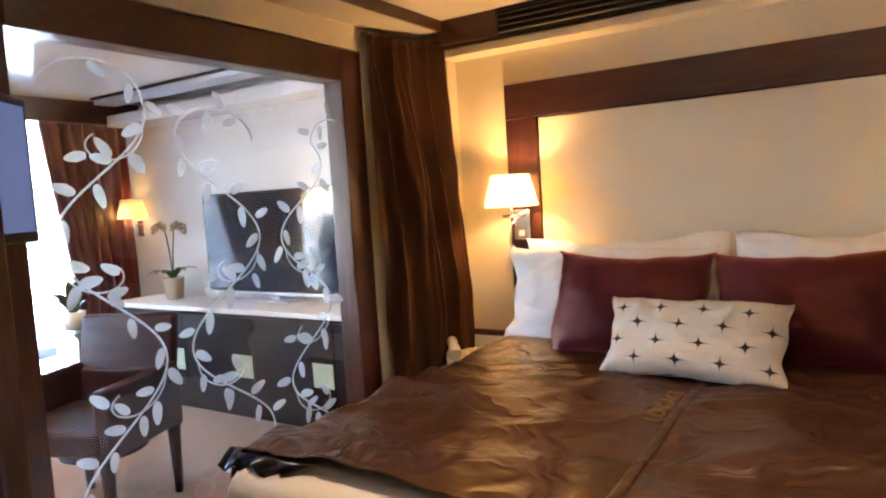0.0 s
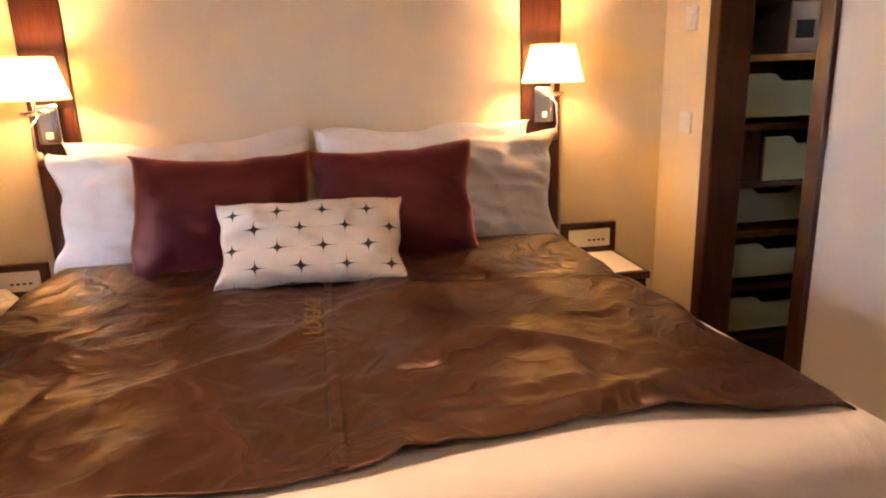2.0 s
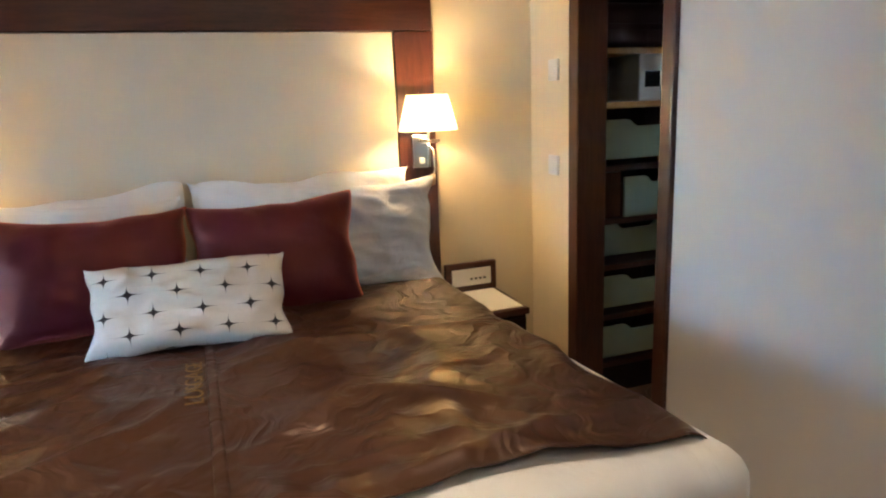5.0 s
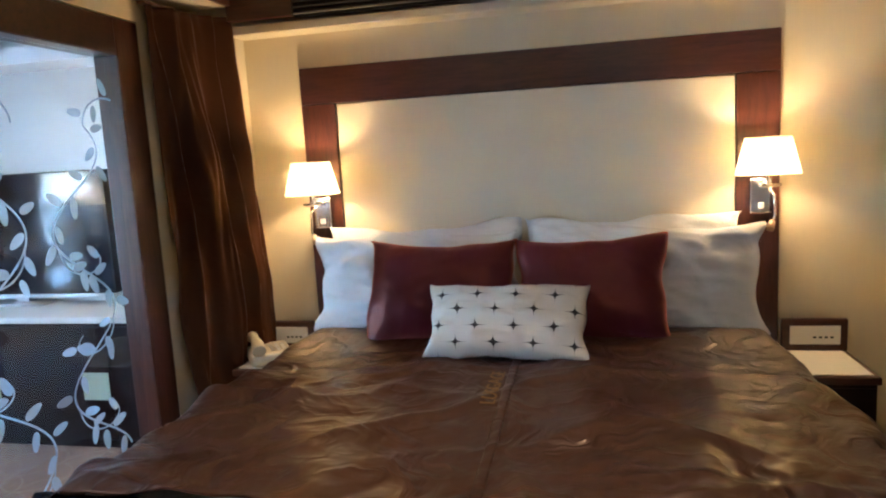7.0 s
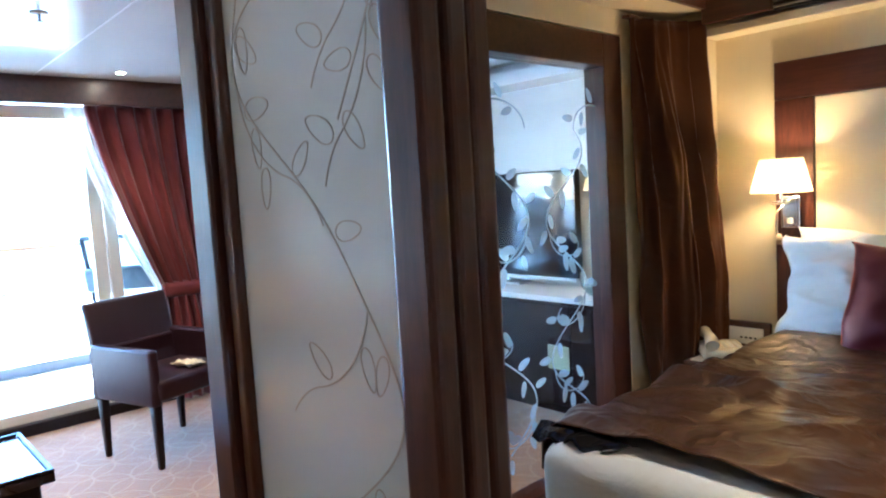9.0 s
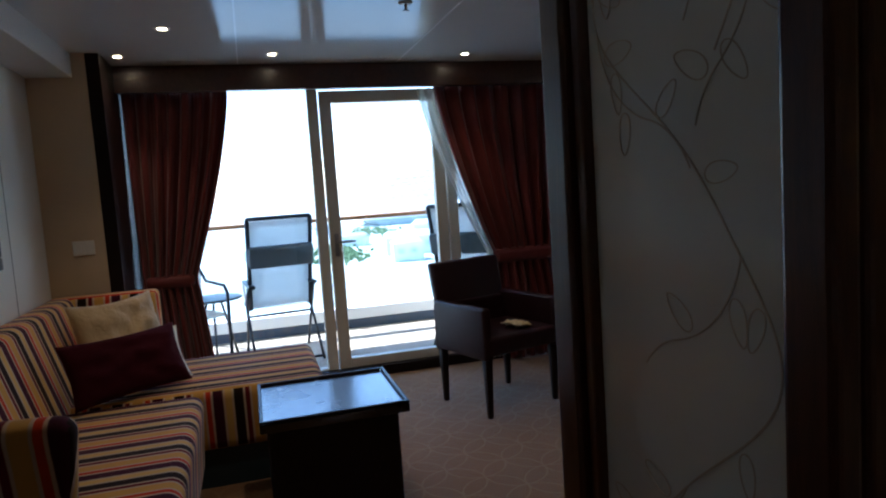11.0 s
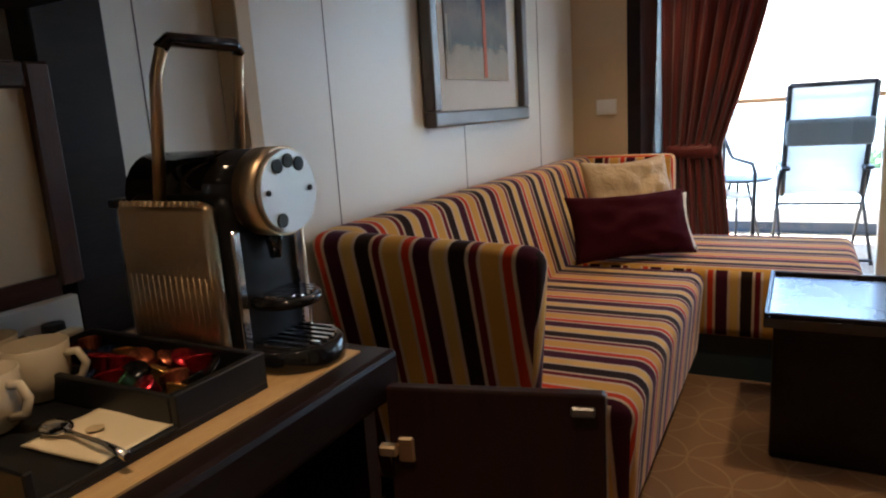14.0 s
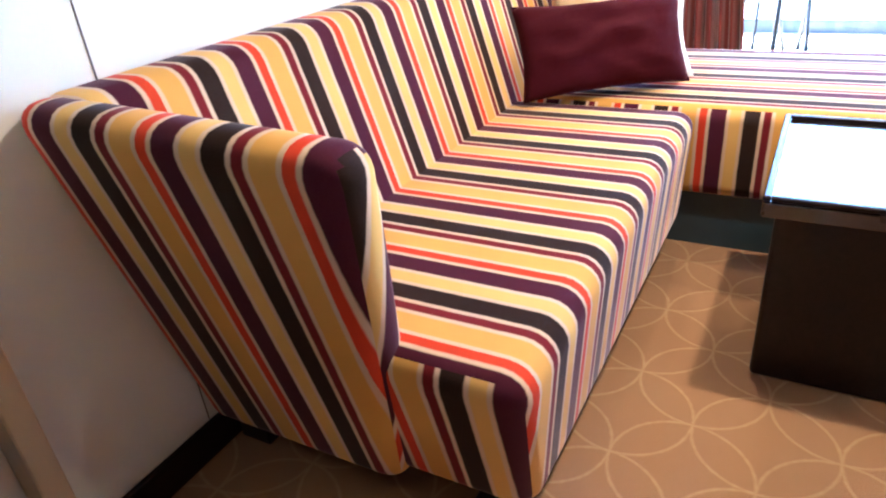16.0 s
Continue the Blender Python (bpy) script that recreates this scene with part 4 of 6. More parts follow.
# ---- closet doorway with shelves and drawers ----
jamb = tagged(new("door_frame_1"), "dark wood frame of the open closet doorway", "door frame", "", "structure")
part("jamb", box(bm_new(), EAST - 0.02, EAST + 0.12, -0.44, -0.365, 0, 2.08, 0.006, 2), "mahogany", jamb)
part("jamb", box(bm_new(), EAST - 0.02, EAST + 0.12, -1.018, -0.955, 0, 2.08, 0.006, 2), "mahogany", jamb)
part("lintel", box(bm_new(), EAST - 0.02, EAST + 0.12, -0.955, -0.44, 2.01, 2.08, 0.006, 2), "mahogany", jamb)

unit = thing("closet_unit", "dark closet shelving with pale green scooped drawers", "closet")
UY = -0.31
part("side", box(bm_new(), 1.642, 1.70, UY - 0.01, -0.005, 0, 2.1), "espresso", unit)
part("side", box(bm_new(), 2.165, 2.195, UY - 0.01, -0.005, 0, 2.1), "espresso", unit)
part("back", box(bm_new(), 1.70, 2.165, -0.02, -0.004, 0, 2.1), "espresso", unit)
for z in (0.155, 0.39, 0.63, 0.845, 1.085, 1.36, 1.59, 1.9):
    part("shelf", box(bm_new(), 1.701, 2.164, UY, -0.021, z - 0.013, z + 0.013, 0.002, 1), "inlay" if z in (1.36, 1.59) else "mahogany_across", unit)
part("plinth", box(bm_new(), 1.701, 2.164, UY + 0.02, -0.03, 0.0, 0.14), "espresso", unit)


def scoop_drawer(x0, x1, z0, z1, y):
    """A drawer front with a finger scoop in its top edge."""
    b = bmesh.new()
    n = 24
    rows = []
    for i in range(n + 1):
        s = i / n
        x = x0 + (x1 - x0) * s
        dip = 0.032 * max(0.0, min(1.0, (0.26 - abs(s - 0.62)) / 0.08))
        rows.append([b.verts.new(p) for p in ((x, y, z0), (x, y, z1 - dip), (x, y + 0.014, z1 - dip), (x, y + 0.014, z0))])
    for a_, c_ in zip(rows, rows[1:]):
        for k in range(4):
            b.faces.new((a_[k], a_[(k + 1) % 4], c_[(k + 1) % 4], c_[k]))
    b.faces.new(rows[0][::-1])
    b.faces.new(rows[-1])
    return b


for z0, z1, x0, dy in ((0.19, 0.342, 1.712, 0.0), (0.437, 0.585, 1.705, 0.0), (0.66, 0.815, 1.705, 0.09), (0.865, 1.045, 1.83, -0.03), (1.125, 1.298, 1.705, 0.0)):
    dr = part("drawer", scoop_drawer(x0, 2.16, z0, z1, UY + 0.006 + dy), "green_box", unit, "pale green drawer front")
    part("drawer_side", box(bm_new(), x0, x0 + 0.012, UY + dy + 0.021, -0.03, z0, z1 - 0.03), "mahogany", dr)
part("divider", box(bm_new(), 1.704, 1.826, UY + 0.004, UY + 0.02, 0.862, 1.068), "mahogany", unit)
safe = thing("safe", "grey electronic safe with a black display on the closet shelf", "safe", (1.93, UY + 0.03, 1.3735))
part("body", box(bm_new(), 0, 0.225, 0, 0.24, 0, 0.205, 0.006, 2), "silver", safe)
part("display", box(bm_new(), 0.03, 0.11, -0.004, -0.0005, 0.06, 0.13), "gloss_black", safe)
bag = thing("folded_bag", "dark folded bag lying on the top closet shelf", "bag", (1.72, UY + 0.01, 1.6035))
part("body", smooth_box(box(bm_new(), 0, 0.42, 0, 0.25, 0, 0.19, 0.05, 4)), "leather", bag)
part("strap", box(bm_new(), 0.03, 0.39, -0.006, 0.0, 0.07, 0.10, 0.003, 1), "leather", bag)

# ---- striped corner sofa ----


def stripe_uv(c_, n_):
    return (c_.y + 0.203, c_.z) if abs(n_.x) > 0.62 else (c_.x + 0.178, c_.z + c_.y)


def arm_uv(c_, n_):
    return (c_.x + 0.178, c_.z) if abs(n_.y) > 0.75 else (c_.y + 0.203, c_.z)


def seat_uv(c_, n_):
    return (0.073 - c_.y, c_.z) if abs(n_.x) > 0.62 else (c_.x + 0.178, c_.z + c_.y)


def prism(quad_low, quad_high, bevel=0.04, segs=4):
    """A rounded block between four lower and four upper corners."""
    b = bmesh.new()
    lo = [b.verts.new(p) for p in quad_low]
    hi = [b.verts.new(p) for p in quad_high]
    b.faces.new(lo[::-1])
    b.faces.new(hi)
    for k in range(4):
        b.faces.new((lo[k], lo[(k + 1) % 4], hi[(k + 1) % 4], hi[k]))
    bmesh.ops.recalc_face_normals(b, faces=b.faces[:])
    bmesh.ops.bevel(b, geom=b.edges[:], offset=bevel, segments=segs, profile=0.5, affect="EDGES")
    for f in b.faces:
        f.smooth = True
    return b


sofa = thing("corner_sofa", "corner sofa with a chaise in plum, gold and black striped velvet", "sofa")
SE = -1.665
part("seat", prism([(-3.05, -4.30, 0.10), (SE - 0.10, -4.30, 0.10), (SE - 0.10, -3.615, 0.10), (-3.05, -3.615, 0.10)],
                   [(-3.05, -4.30, 0.478), (SE, -4.30, 0.478), (SE, -3.585, 0.478), (-3.05, -3.585, 0.478)], 0.055, 5), "stripes", sofa, uv=seat_uv)
part("backrest", prism([(-3.86, -4.395, 0.30), (-1.78, -4.395, 0.30), (-1.78, -4.10, 0.30), (-3.86, -4.10, 0.30)],
                       [(-3.86, -4.395, 0.885), (-1.60, -4.395, 0.885), (-1.60, -4.27, 0.885), (-3.86, -4.27, 0.885)], 0.035, 4), "stripes", sofa, uv=stripe_uv)
part("armrest", prism([(-1.84, -4.395, 0.09), (-1.735, -4.395, 0.09), (-1.735, -3.88, 0.09), (-1.84, -3.88, 0.09)],
                      [(-1.655, -4.395, 0.885), (-1.545, -4.395, 0.885), (-1.545, -3.755, 0.860), (-1.655, -3.755, 0.860)], 0.048, 5), "stripes", sofa, uv=arm_uv)
part("chaise", prism([(-3.84, -4.39, 0.185), (-3.06, -4.39, 0.185), (-3.06, -3.04, 0.185), (-3.84, -3.04, 0.185)],
                     [(-3.84, -4.39, 0.480), (-3.055, -4.39, 0.480), (-3.055, -3.03, 0.480), (-3.84, -3.03, 0.480)], 0.05, 5), "stripes", sofa, uv=stripe_uv)
part("side_backrest", prism([(-3.93, -4.39, 0.30), (-3.72, -4.39, 0.30), (-3.72, -3.84, 0.30), (-3.93, -3.84, 0.30)],
                            [(-3.93, -4.39, 0.885), (-3.80, -4.39, 0.885), (-3.80, -3.84, 0.885), (-3.93, -3.84, 0.885)], 0.03, 4), "stripes", sofa, uv=stripe_uv)
part("plinth", box(bm_new(), -3.80, -3.10, -4.36, -3.10, 0.0, 0.188), "teal_plinth", sofa, "teal painted plinth")
part("plinth", box(bm_new(), -3.10, -1.90, -4.36, -3.72, 0.0, 0.105), "espresso", sofa)
for x, y in ((-1.80, -3.69), (-1.83, -4.33)):
    part("foot", box(bm_new(), x - 0.045, x + 0.045, y - 0.045, y + 0.045, 0.0, 0.105, 0.004, 1), "espresso", sofa)

cushion("cushion", 0.50, 0.44, 0.15, "tan_cushion", "gold crushed-velvet cushion in the sofa corner", pose(-3.515, -3.985, 0.69, -20, 0, 138), "cushion", "", seed=11, crease=0.02, corner=0.1)
cushion("cushion", 0.54, 0.27, 0.10, "cushion_white", "off-white cushion tucked behind the maroon one", pose(-3.222, -3.898, 0.618, -22, 0, 129), "cushion", "", seed=13, crease=0.012, corner=0.1)
cushion("lumbar_cushion", 0.56, 0.30, 0.13, "velvet_red", "maroon velvet lumbar cushion leaning in the sofa corner", pose(-3.14, -3.91, 0.635, -24, 0, 128), "cushion", "", seed=12, crease=0.014, corner=0.08)

# ---- coffee table ----
ct = thing("coffee_table", "dark box coffee table with a raised rim", "coffee table")
part("body", box(bm_new(), -2.87, -2.46, -3.325, -2.80, 0.0, 0.47, 0.012, 3), "espresso", ct)
part("top", box(bm_new(), -2.93, -2.375, -3.35, -2.77, 0.468, 0.503, 0.004, 2), "table_gloss", ct, "dark polished top")
for args in ((-2.93, -2.375, -3.35, -3.335), (-2.93, -2.375, -2.785, -2.77), (-2.93, -2.915, -3.335, -2.785), (-2.39, -2.375, -3.335, -2.785)):
    part("rim", box(bm_new(), *args, 0.5035, 0.516, 0.003, 1), "espresso", ct)

# ---- armchairs ----


def armchair(place, turn, label):
    ch = thing("armchair", label, "chair", place, turn, "leather armchairs")
    part("seat", prism([(-0.25, -0.20, 0.36), (0.25, -0.20, 0.36), (0.25, 0.26, 0.36), (-0.25, 0.26, 0.36)],
                       [(-0.25, -0.20, 0.475), (0.25, -0.20, 0.475), (0.25, 0.27, 0.475), (-0.25, 0.27, 0.475)], 0.025), "leather", ch)
    part("backrest", prism([(-0.255, -0.26, 0.33), (0.255, -0.26, 0.33), (0.255, -0.18, 0.33), (-0.255, -0.18, 0.33)],
                           [(-0.265, -0.36, 0.87), (0.265, -0.36, 0.87), (0.265, -0.30, 0.87), (-0.265, -0.30, 0.87)], 0.022), "leather", ch)
    for s in (-1, 1):
        part("armrest", prism([(s * 0.225, -0.24, 0.34), (s * 0.285, -0.24, 0.34), (s * 0.285, 0.25, 0.34), (s * 0.225, 0.25, 0.34)],
                              [(s * 0.225, -0.27, 0.645), (s * 0.285, -0.27, 0.645), (s * 0.285, 0.25, 0.645), (s * 0.225, 0.25, 0.645)], 0.018), "leather", ch)
    part("apron", box(bm_new(), -0.28, 0.28, -0.285, -0.225, 0.33, 0.62, 0.015, 3), "leather", ch)
    for x, y in ((-0.25, -0.24), (0.25, -0.24), (-0.25, 0.22), (0.25, 0.22)):
        part("leg", prism([(x - 0.014, y - 0.014, 0), (x + 0.014, y - 0.014, 0), (x + 0.014, y + 0.014, 0), (x - 0.014, y + 0.014, 0)],
                          [(x - 0.024, y - 0.024, 0.36), (x + 0.024, y - 0.024, 0.36), (x + 0.024, y + 0.024, 0.36), (x - 0.024, y + 0.024, 0.36)], 0.003, 1), "espresso", ch)
    return ch


armchair((-3.67, -1.91, 0), -73, "aubergine leather armchair with dark legs near the balcony")
armchair((-2.55, -1.35, 0), 200, "aubergine leather armchair beside the dining table")
nap = cushion("folded_napkin", 0.16, 0.12, 0.025, "napkin", "crumpled cream cloth lying on the armchair seat", pose(-3.55, -1.83, 0.497, 80, 0, 30), "napkin", "", seed=15, crease=0.02)

tab = thing("dining_table", "glass-topped dining table with a dark pedestal", "table", (-3.35, -0.85, 0))
part("tabletop", lathe(bm_new(), [(0.42, 0.715), (0.43, 0.720), (0.43, 0.728), (0.42, 0.732)], n=40), "pane_tint", tab, "round glass top")
part("pedestal", lathe(bm_new(), [(0.05, 0.02), (0.045, 0.1), (0.04, 0.6), (0.12, 0.714)]), "espresso", tab)
part("base", lathe(bm_new(), [(0.24, 0.0), (0.24, 0.015), (0.06, 0.03)]), "espresso", tab)

# ---- plants ----


def blade(b, base, tip, width, droop, rnd):
    base, tip = Vector(base), Vector(tip)
    d = tip - base
    s = Vector((-d.y, d.x, 0)).normalized() * width / 2
    rows = []
    for i in range(7):
        t = i / 6
        p = base + d * t + Vector((0, 0, droop * 4 * t * (1 - t)))
        k = math.sin(math.pi * (0.12 + 0.88 * t)) ** 0.8
        rows.append((b.verts.new(p - s * k + Vector((0, 0, 0.006))), b.verts.new(p), b.verts.new(p + s * k + Vector((0, 0, 0.006)))))
    for a_, c_ in zip(rows, rows[1:]):
        b.faces.new((a_[0], a_[1], c_[1], c_[0])).smooth = True
        b.faces.new((a_[1], a_[2], c_[2], c_[1])).smooth = True


orchid = thing("orchid", "potted orchid with pale flowers in a white pot", "plant", (-3.88, 0.09, 0.722))
part("pot", lathe(bm_new(), [(0.055, 0), (0.06, 0.01), (0.075, 0.15), (0.078, 0.16), (0.068, 0.158), (0.064, 0.13)]), "mug", orchid)
r = random.Random(8)
for i in range(6):
    a_ = i * 1.05 + r.uniform(-0.2, 0.2)
    b = bm_new()
    blade(b, (0, 0, 0.13), (0.17 * math.cos(a_), 0.17 * math.sin(a_), 0.17 + 0.05 * r.random()), 0.05, 0.05, r)
    part("leaf", b, "leaf", orchid)
for s in (-1, 1):
    part("stem", tube(bm_new(), [(0, 0, 0.14), (0.02 * s, 0, 0.35), (0.05 * s, 0, 0.5), (0.13 * s, 0, 0.56), (0.2 * s, 0, 0.54)], 0.004, 6), "leaf", orchid)
    for k in range(4):
        q = (0.05 * s + 0.045 * k * s, 0, 0.52 + 0.02 * math.sin(k * 1.5))
        b = bm_new()
        for p in range(5):
            a_ = p * 1.257
            blade(b, q, (q[0] + 0.035 * math.cos(a_), q[1] - 0.012, q[2] + 0.035 * math.sin(a_)), 0.026, 0.0, r)
        part("flower", b, "mug", orchid)

plant = thing("potted_plant", "leafy green plant in a small pot on the glass table", "plant", (-3.35, -0.95, 0.733))
part("pot", lathe(bm_new(), [(0.05, 0), (0.065, 0.1), (0.06, 0.098)]), "white_plastic", plant)
for i in range(16):
    a_, e = i * 2.4, 0.6 + 0.4 * r.random()
    b = bm_new()
    blade(b, (0.02 * math.cos(a_), 0.02 * math.sin(a_), 0.09), (0.14 * e * math.cos(a_), 0.14 * e * math.sin(a_), 0.12 + 0.16 * r.random()), 0.05, 0.04, r)
    part("leaf", b, "leaf", plant)

# ---- television wall ----
con = thing("console", "long dark console with a pale top under the television", "console")
part("body", box(bm_new(), -4.28, -1.70, -0.14, 0.24, 0.06, 0.69, 0.004, 1), "espresso", con)
part("plinth", box(bm_new(), -4.25, -1.73, -0.10, 0.22, 0.0, 0.06), "espresso", con)
part("top", box(bm_new(), -4.30, -1.68, -0.16, 0.245, 0.69, 0.722, 0.004, 2), "mat_board", con, "pale top")
for x0 in (-4.145, -3.475, -2.805):
    dn = part("door", box(bm_new(), x0, x0 + 0.664, -0.156, -0.1405, 0.08, 0.67, 0.003, 1), "espresso", con)
    part("inset", box(bm_new(), x0 + 0.50, x0 + 0.655, -0.160, -0.1565, 0.285, 0.43), "frost_green", dn, "pale green inset")
part("door", box(bm_new(), -2.135, -1.71, -0.156, -0.1405, 0.08, 0.67, 0.003, 1), "espresso", con)
tv2 = thing("television", "large flat television standing on the console", "television", (-2.93, 0.16, 0.722))
part("screen_housing", box(bm_new(), -0.64, 0.64, 0.0, 0.05, 0.06, 0.745, 0.006, 2), "plastic_black", tv2)
part("screen", box(bm_new(), -0.625, 0.625, -0.004, -0.0005, 0.085, 0.735), "screen", tv2, "dark glossy screen")
part("speaker_bar", box(bm_new(), -0.62, 0.62, -0.012, 0.0, 0.04, 0.062, 0.004, 1), "silver", tv2)
part("stand", box(bm_new(), -0.2, 0.2, -0.06, 0.07, 0.0, 0.015, 0.004, 1), "silver", tv2)
part("neck", box(bm_new(), -0.04, 0.04, 0.02, 0.04, 0.015, 0.08), "silver", tv2)
bowl = whole("glass_bowl", lathe(bm_new(), [(0.04, 0), (0.05, 0.004), (0.09, 0.06), (0.085, 0.06), (0.05, 0.012)]), "pane_tint", "glass bowl standing on the console", "bowl")
bowl.location = (-2.05, 0.0, 0.722)


def plain_lamp(x, y, label):
    lamp = thing("wall_lamp", label, "lamp", (x, y, 1.33), 0, "living room wall lamps")
    part("plate", box(bm_new(), -0.04, 0.04, 0.06, 0.085, -0.15, -0.02, 0.004, 2), "chrome", lamp)
    part("arm", tube(bm_new(), [(0, 0.06, -0.06), (0, 0, -0.06), (0, 0, 0.04)], 0.007), "chrome", lamp)
    sh = part("shade", shade_mesh(0), "shade", lamp, "lit cream shade")
    bulb("wall_lamp_bulb", (x, y, 1.40), LAMP_WATTS * 0.16, WARM, 0.03)


plain_lamp(-2.08, 0.16, "wall lamp with a cream shade beside the television")
plain_lamp(-4.42, 0.16, "wall lamp with an amber-lit shade beside the curtain")

# ---- picture ----
pic = thing("framed_painting", "dark abstract painting with a red band in a pewter frame", "painting", (0, -4.398, 0))
PX0, PX1, PZ0, PZ1 = -3.135, -2.24, 1.115, 1.78
FW = 0.055
for args in ((PX0, PX1, PZ0, PZ0 + FW), (PX0, PX1, PZ1 - FW, PZ1), (PX0, PX0 + FW, PZ0 + FW, PZ1 - FW), (PX1 - FW, PX1, PZ0 + FW, PZ1 - FW)):
    part("frame", box(bm_new(), args[0], args[1], 0.0, 0.045, args[2], args[3], 0.008, 2), "pewter", pic)
part("mat_board", box(bm_new(), PX0 + FW, PX1 - FW, 0.004, 0.014, PZ0 + FW, PZ1 - FW), "mat_board", pic, "wide pale mat")
AX0, AX1, AZ0, AZ1 = PX0 + 0.17, PX1 - 0.15, PZ0 + 0.165, PZ1 - 0.135
can = part("canvas", box(bm_new(), AX0, AX1, 0.0145, 0.019, AZ0, AZ1), "art_dark", pic, "dark abstract canvas")
part("painted_band", box(bm_new(), AX0 + 0.22, AX0 + 0.25, 0.0193, 0.0205, AZ0 + 0.01, AZ1 - 0.02), "art_red", can, "orange-red painted band")
part("painted_line", box(bm_new(), AX1 - 0.022, AX1 - 0.010, 0.0193, 0.0203, AZ0 + 0.05, AZ0 + 0.22), "art_cream", can)
part("painted_line", box(bm_new(), AX0 + 0.05, AX1 - 0.06, 0.0193, 0.0203, AZ0 + 0.125, AZ0 + 0.131), "art_teal", can)
sw = thing("wall_switch", "ivory double switch on the tan wall", "switch", (-3.95, -4.21, 1.10))
part("plate", box(bm_new(), 0, 0.012, -0.055, 0.055, 0, 0.08, 0.003, 2), "white_plastic", sw)
for y in (-0.028, 0.028):
    part("rocker", box(bm_new(), 0.012, 0.015, y - 0.02, y + 0.02, 0.015, 0.065, 0.002, 1), "white_plastic", sw)

# ---- desk with the coffee machine ----
DT = 0.822
desk = thing("desk", "dark desk with a pale inlaid top and a minibar below", "desk")
part("top", box(bm_new(), -1.04, 0.9, -4.335, -3.80, DT - 0.075, DT, 0.010, 2), "espresso", desk, "dark wood top")
part("inlay", box(bm_new(), -1.00, 0.86, -4.30, -3.842, DT + 0.0004, DT + 0.0035), "inlay", desk, "pale wood inlay")
part("end_panel", box(bm_new(), -1.02, -0.99, -4.33, -3.84, 0.0, DT - 0.076), "espresso", desk)
part("side_panel", box(bm_new(), -0.42, -0.39, -4.33, -3.84, 0.0, DT - 0.076), "espresso", desk)
part("side_panel", box(bm_new(), 0.85, 0.88, -4.33, -3.84, 0.0, DT - 0.076), "espresso", desk)
part("back_panel", box(bm_new(), -0.99, 0.85, -4.335, -4.31, 0.0, DT - 0.076), "espresso", desk)
part("pull_rail", box(bm_new(), -0.97, 0.84, -3.955, -3.925, DT - 0.150, DT - 0.118, 0.006, 2), "steel", desk, "brushed metal rail")
part("drawer_front", box(bm_new(), -0.94, -0.43, -3.98, -3.957, DT - 0.24, DT - 0.09, 0.003, 1), "espresso", desk)
m = Matrix.LocRotScale((-0.995, -3.80, 0.0), Euler((0, 0, radians(14))), None)
fd = part("minibar_door", box(bm_new(), -0.024, 0.0, 0.0, 0.315, 0.06, 0.775, 0.004, 2, m=m), "dark_mahogany", desk, "open minibar door")
part("catch", box(bm_new(), 0.0, 0.010, 0.268, 0.302, 0.745, 0.760, 0.003, 1, m=m), "pewter", fd)
part("edge_strip", box(bm_new(), -0.022, -0.002, 0.3152, 0.3175, 0.065, 0.77, m=m), "steel", fd)
for z in (0.18, 0.66):
    hinge = bm_new()
    box(hinge, 0.0, 0.008, 0.015, 0.040, z, z + 0.04, 0.003, 1, m=m)
    box(hinge, 0.002, 0.018, -0.012, 0.016, z + 0.012, z + 0.03, 0.003, 1, m=m)
    part("hinge", hinge, "champagne", fd)

# wall cabinet over the desk
cab = thing("wall_cabinet", "glossy black wall cabinet above the desk", "cabinet")
part("body", box(bm_new(), -0.88, 0.9, -4.33, -4.00, 1.355, 2.06, 0.006, 2), "espresso", cab)
part("door", box(bm_new(), -0.872, 0.0, -3.998, -3.985, 1.44, 2.05, 0.003, 1), "gloss_black", cab, "glossy black door")
part("door", box(bm_new(), 0.006, 0.89, -3.998, -3.985, 1.44, 2.05, 0.003, 1), "gloss_black", cab, "glossy black door")
board = thing("notice_board", "tan leather board in a dark wood frame behind the desk", "board", (0, -4.335, 0))
part("panel", box(bm_new(), -0.86, 0.8, 0.0, 0.012, 0.95, 1.24), "wall_tan", board)
part("frame", box(bm_new(), -0.90, -0.86, 0.0, 0.025, 0.93, 1.28, 0.004, 1), "mahogany", board)
part("frame", box(bm_new(), -0.86, 0.8, 0.0, 0.025, 1.24, 1.28, 0.004, 1), "mahogany_across", board)
part("frame", box(bm_new(), -0.86, 0.8, 0.0, 0.025, 0.91, 0.95, 0.004, 1), "mahogany_across", board)
sock = thing("socket_panel", "white socket panel with plugs and a black cable", "socket", (-0.59, -4.29, DT))
part("plate", box(bm_new(), -0.28, 0.0, -0.02, 0.0, 0.004, 0.095, 0.003, 1), "white_plastic", sock)
for x in (-0.22, -0.12):
    part("plug", lathe(bm_new(), [(0.014, 0), (0.018, 0.01), (0.016, 0.035)], (x, 0.018, 0.03)), "plastic_black", sock)
part("cable", tube(bm_new(), [(-0.12, 0.02, 0.05), (-0.15, 0.06, 0.07), (-0.22, 0.07, 0.03), (-0.28, 0.06, 0.01), (-0.32, 0.04, 0.004)], 0.004, 6), "plastic_black", sock)

mc = thing("coffee_machine", "champagne and black capsule coffee machine with a raised chrome handle", "coffee machine", (-0.945, -4.02, DT + 0.004), 90)
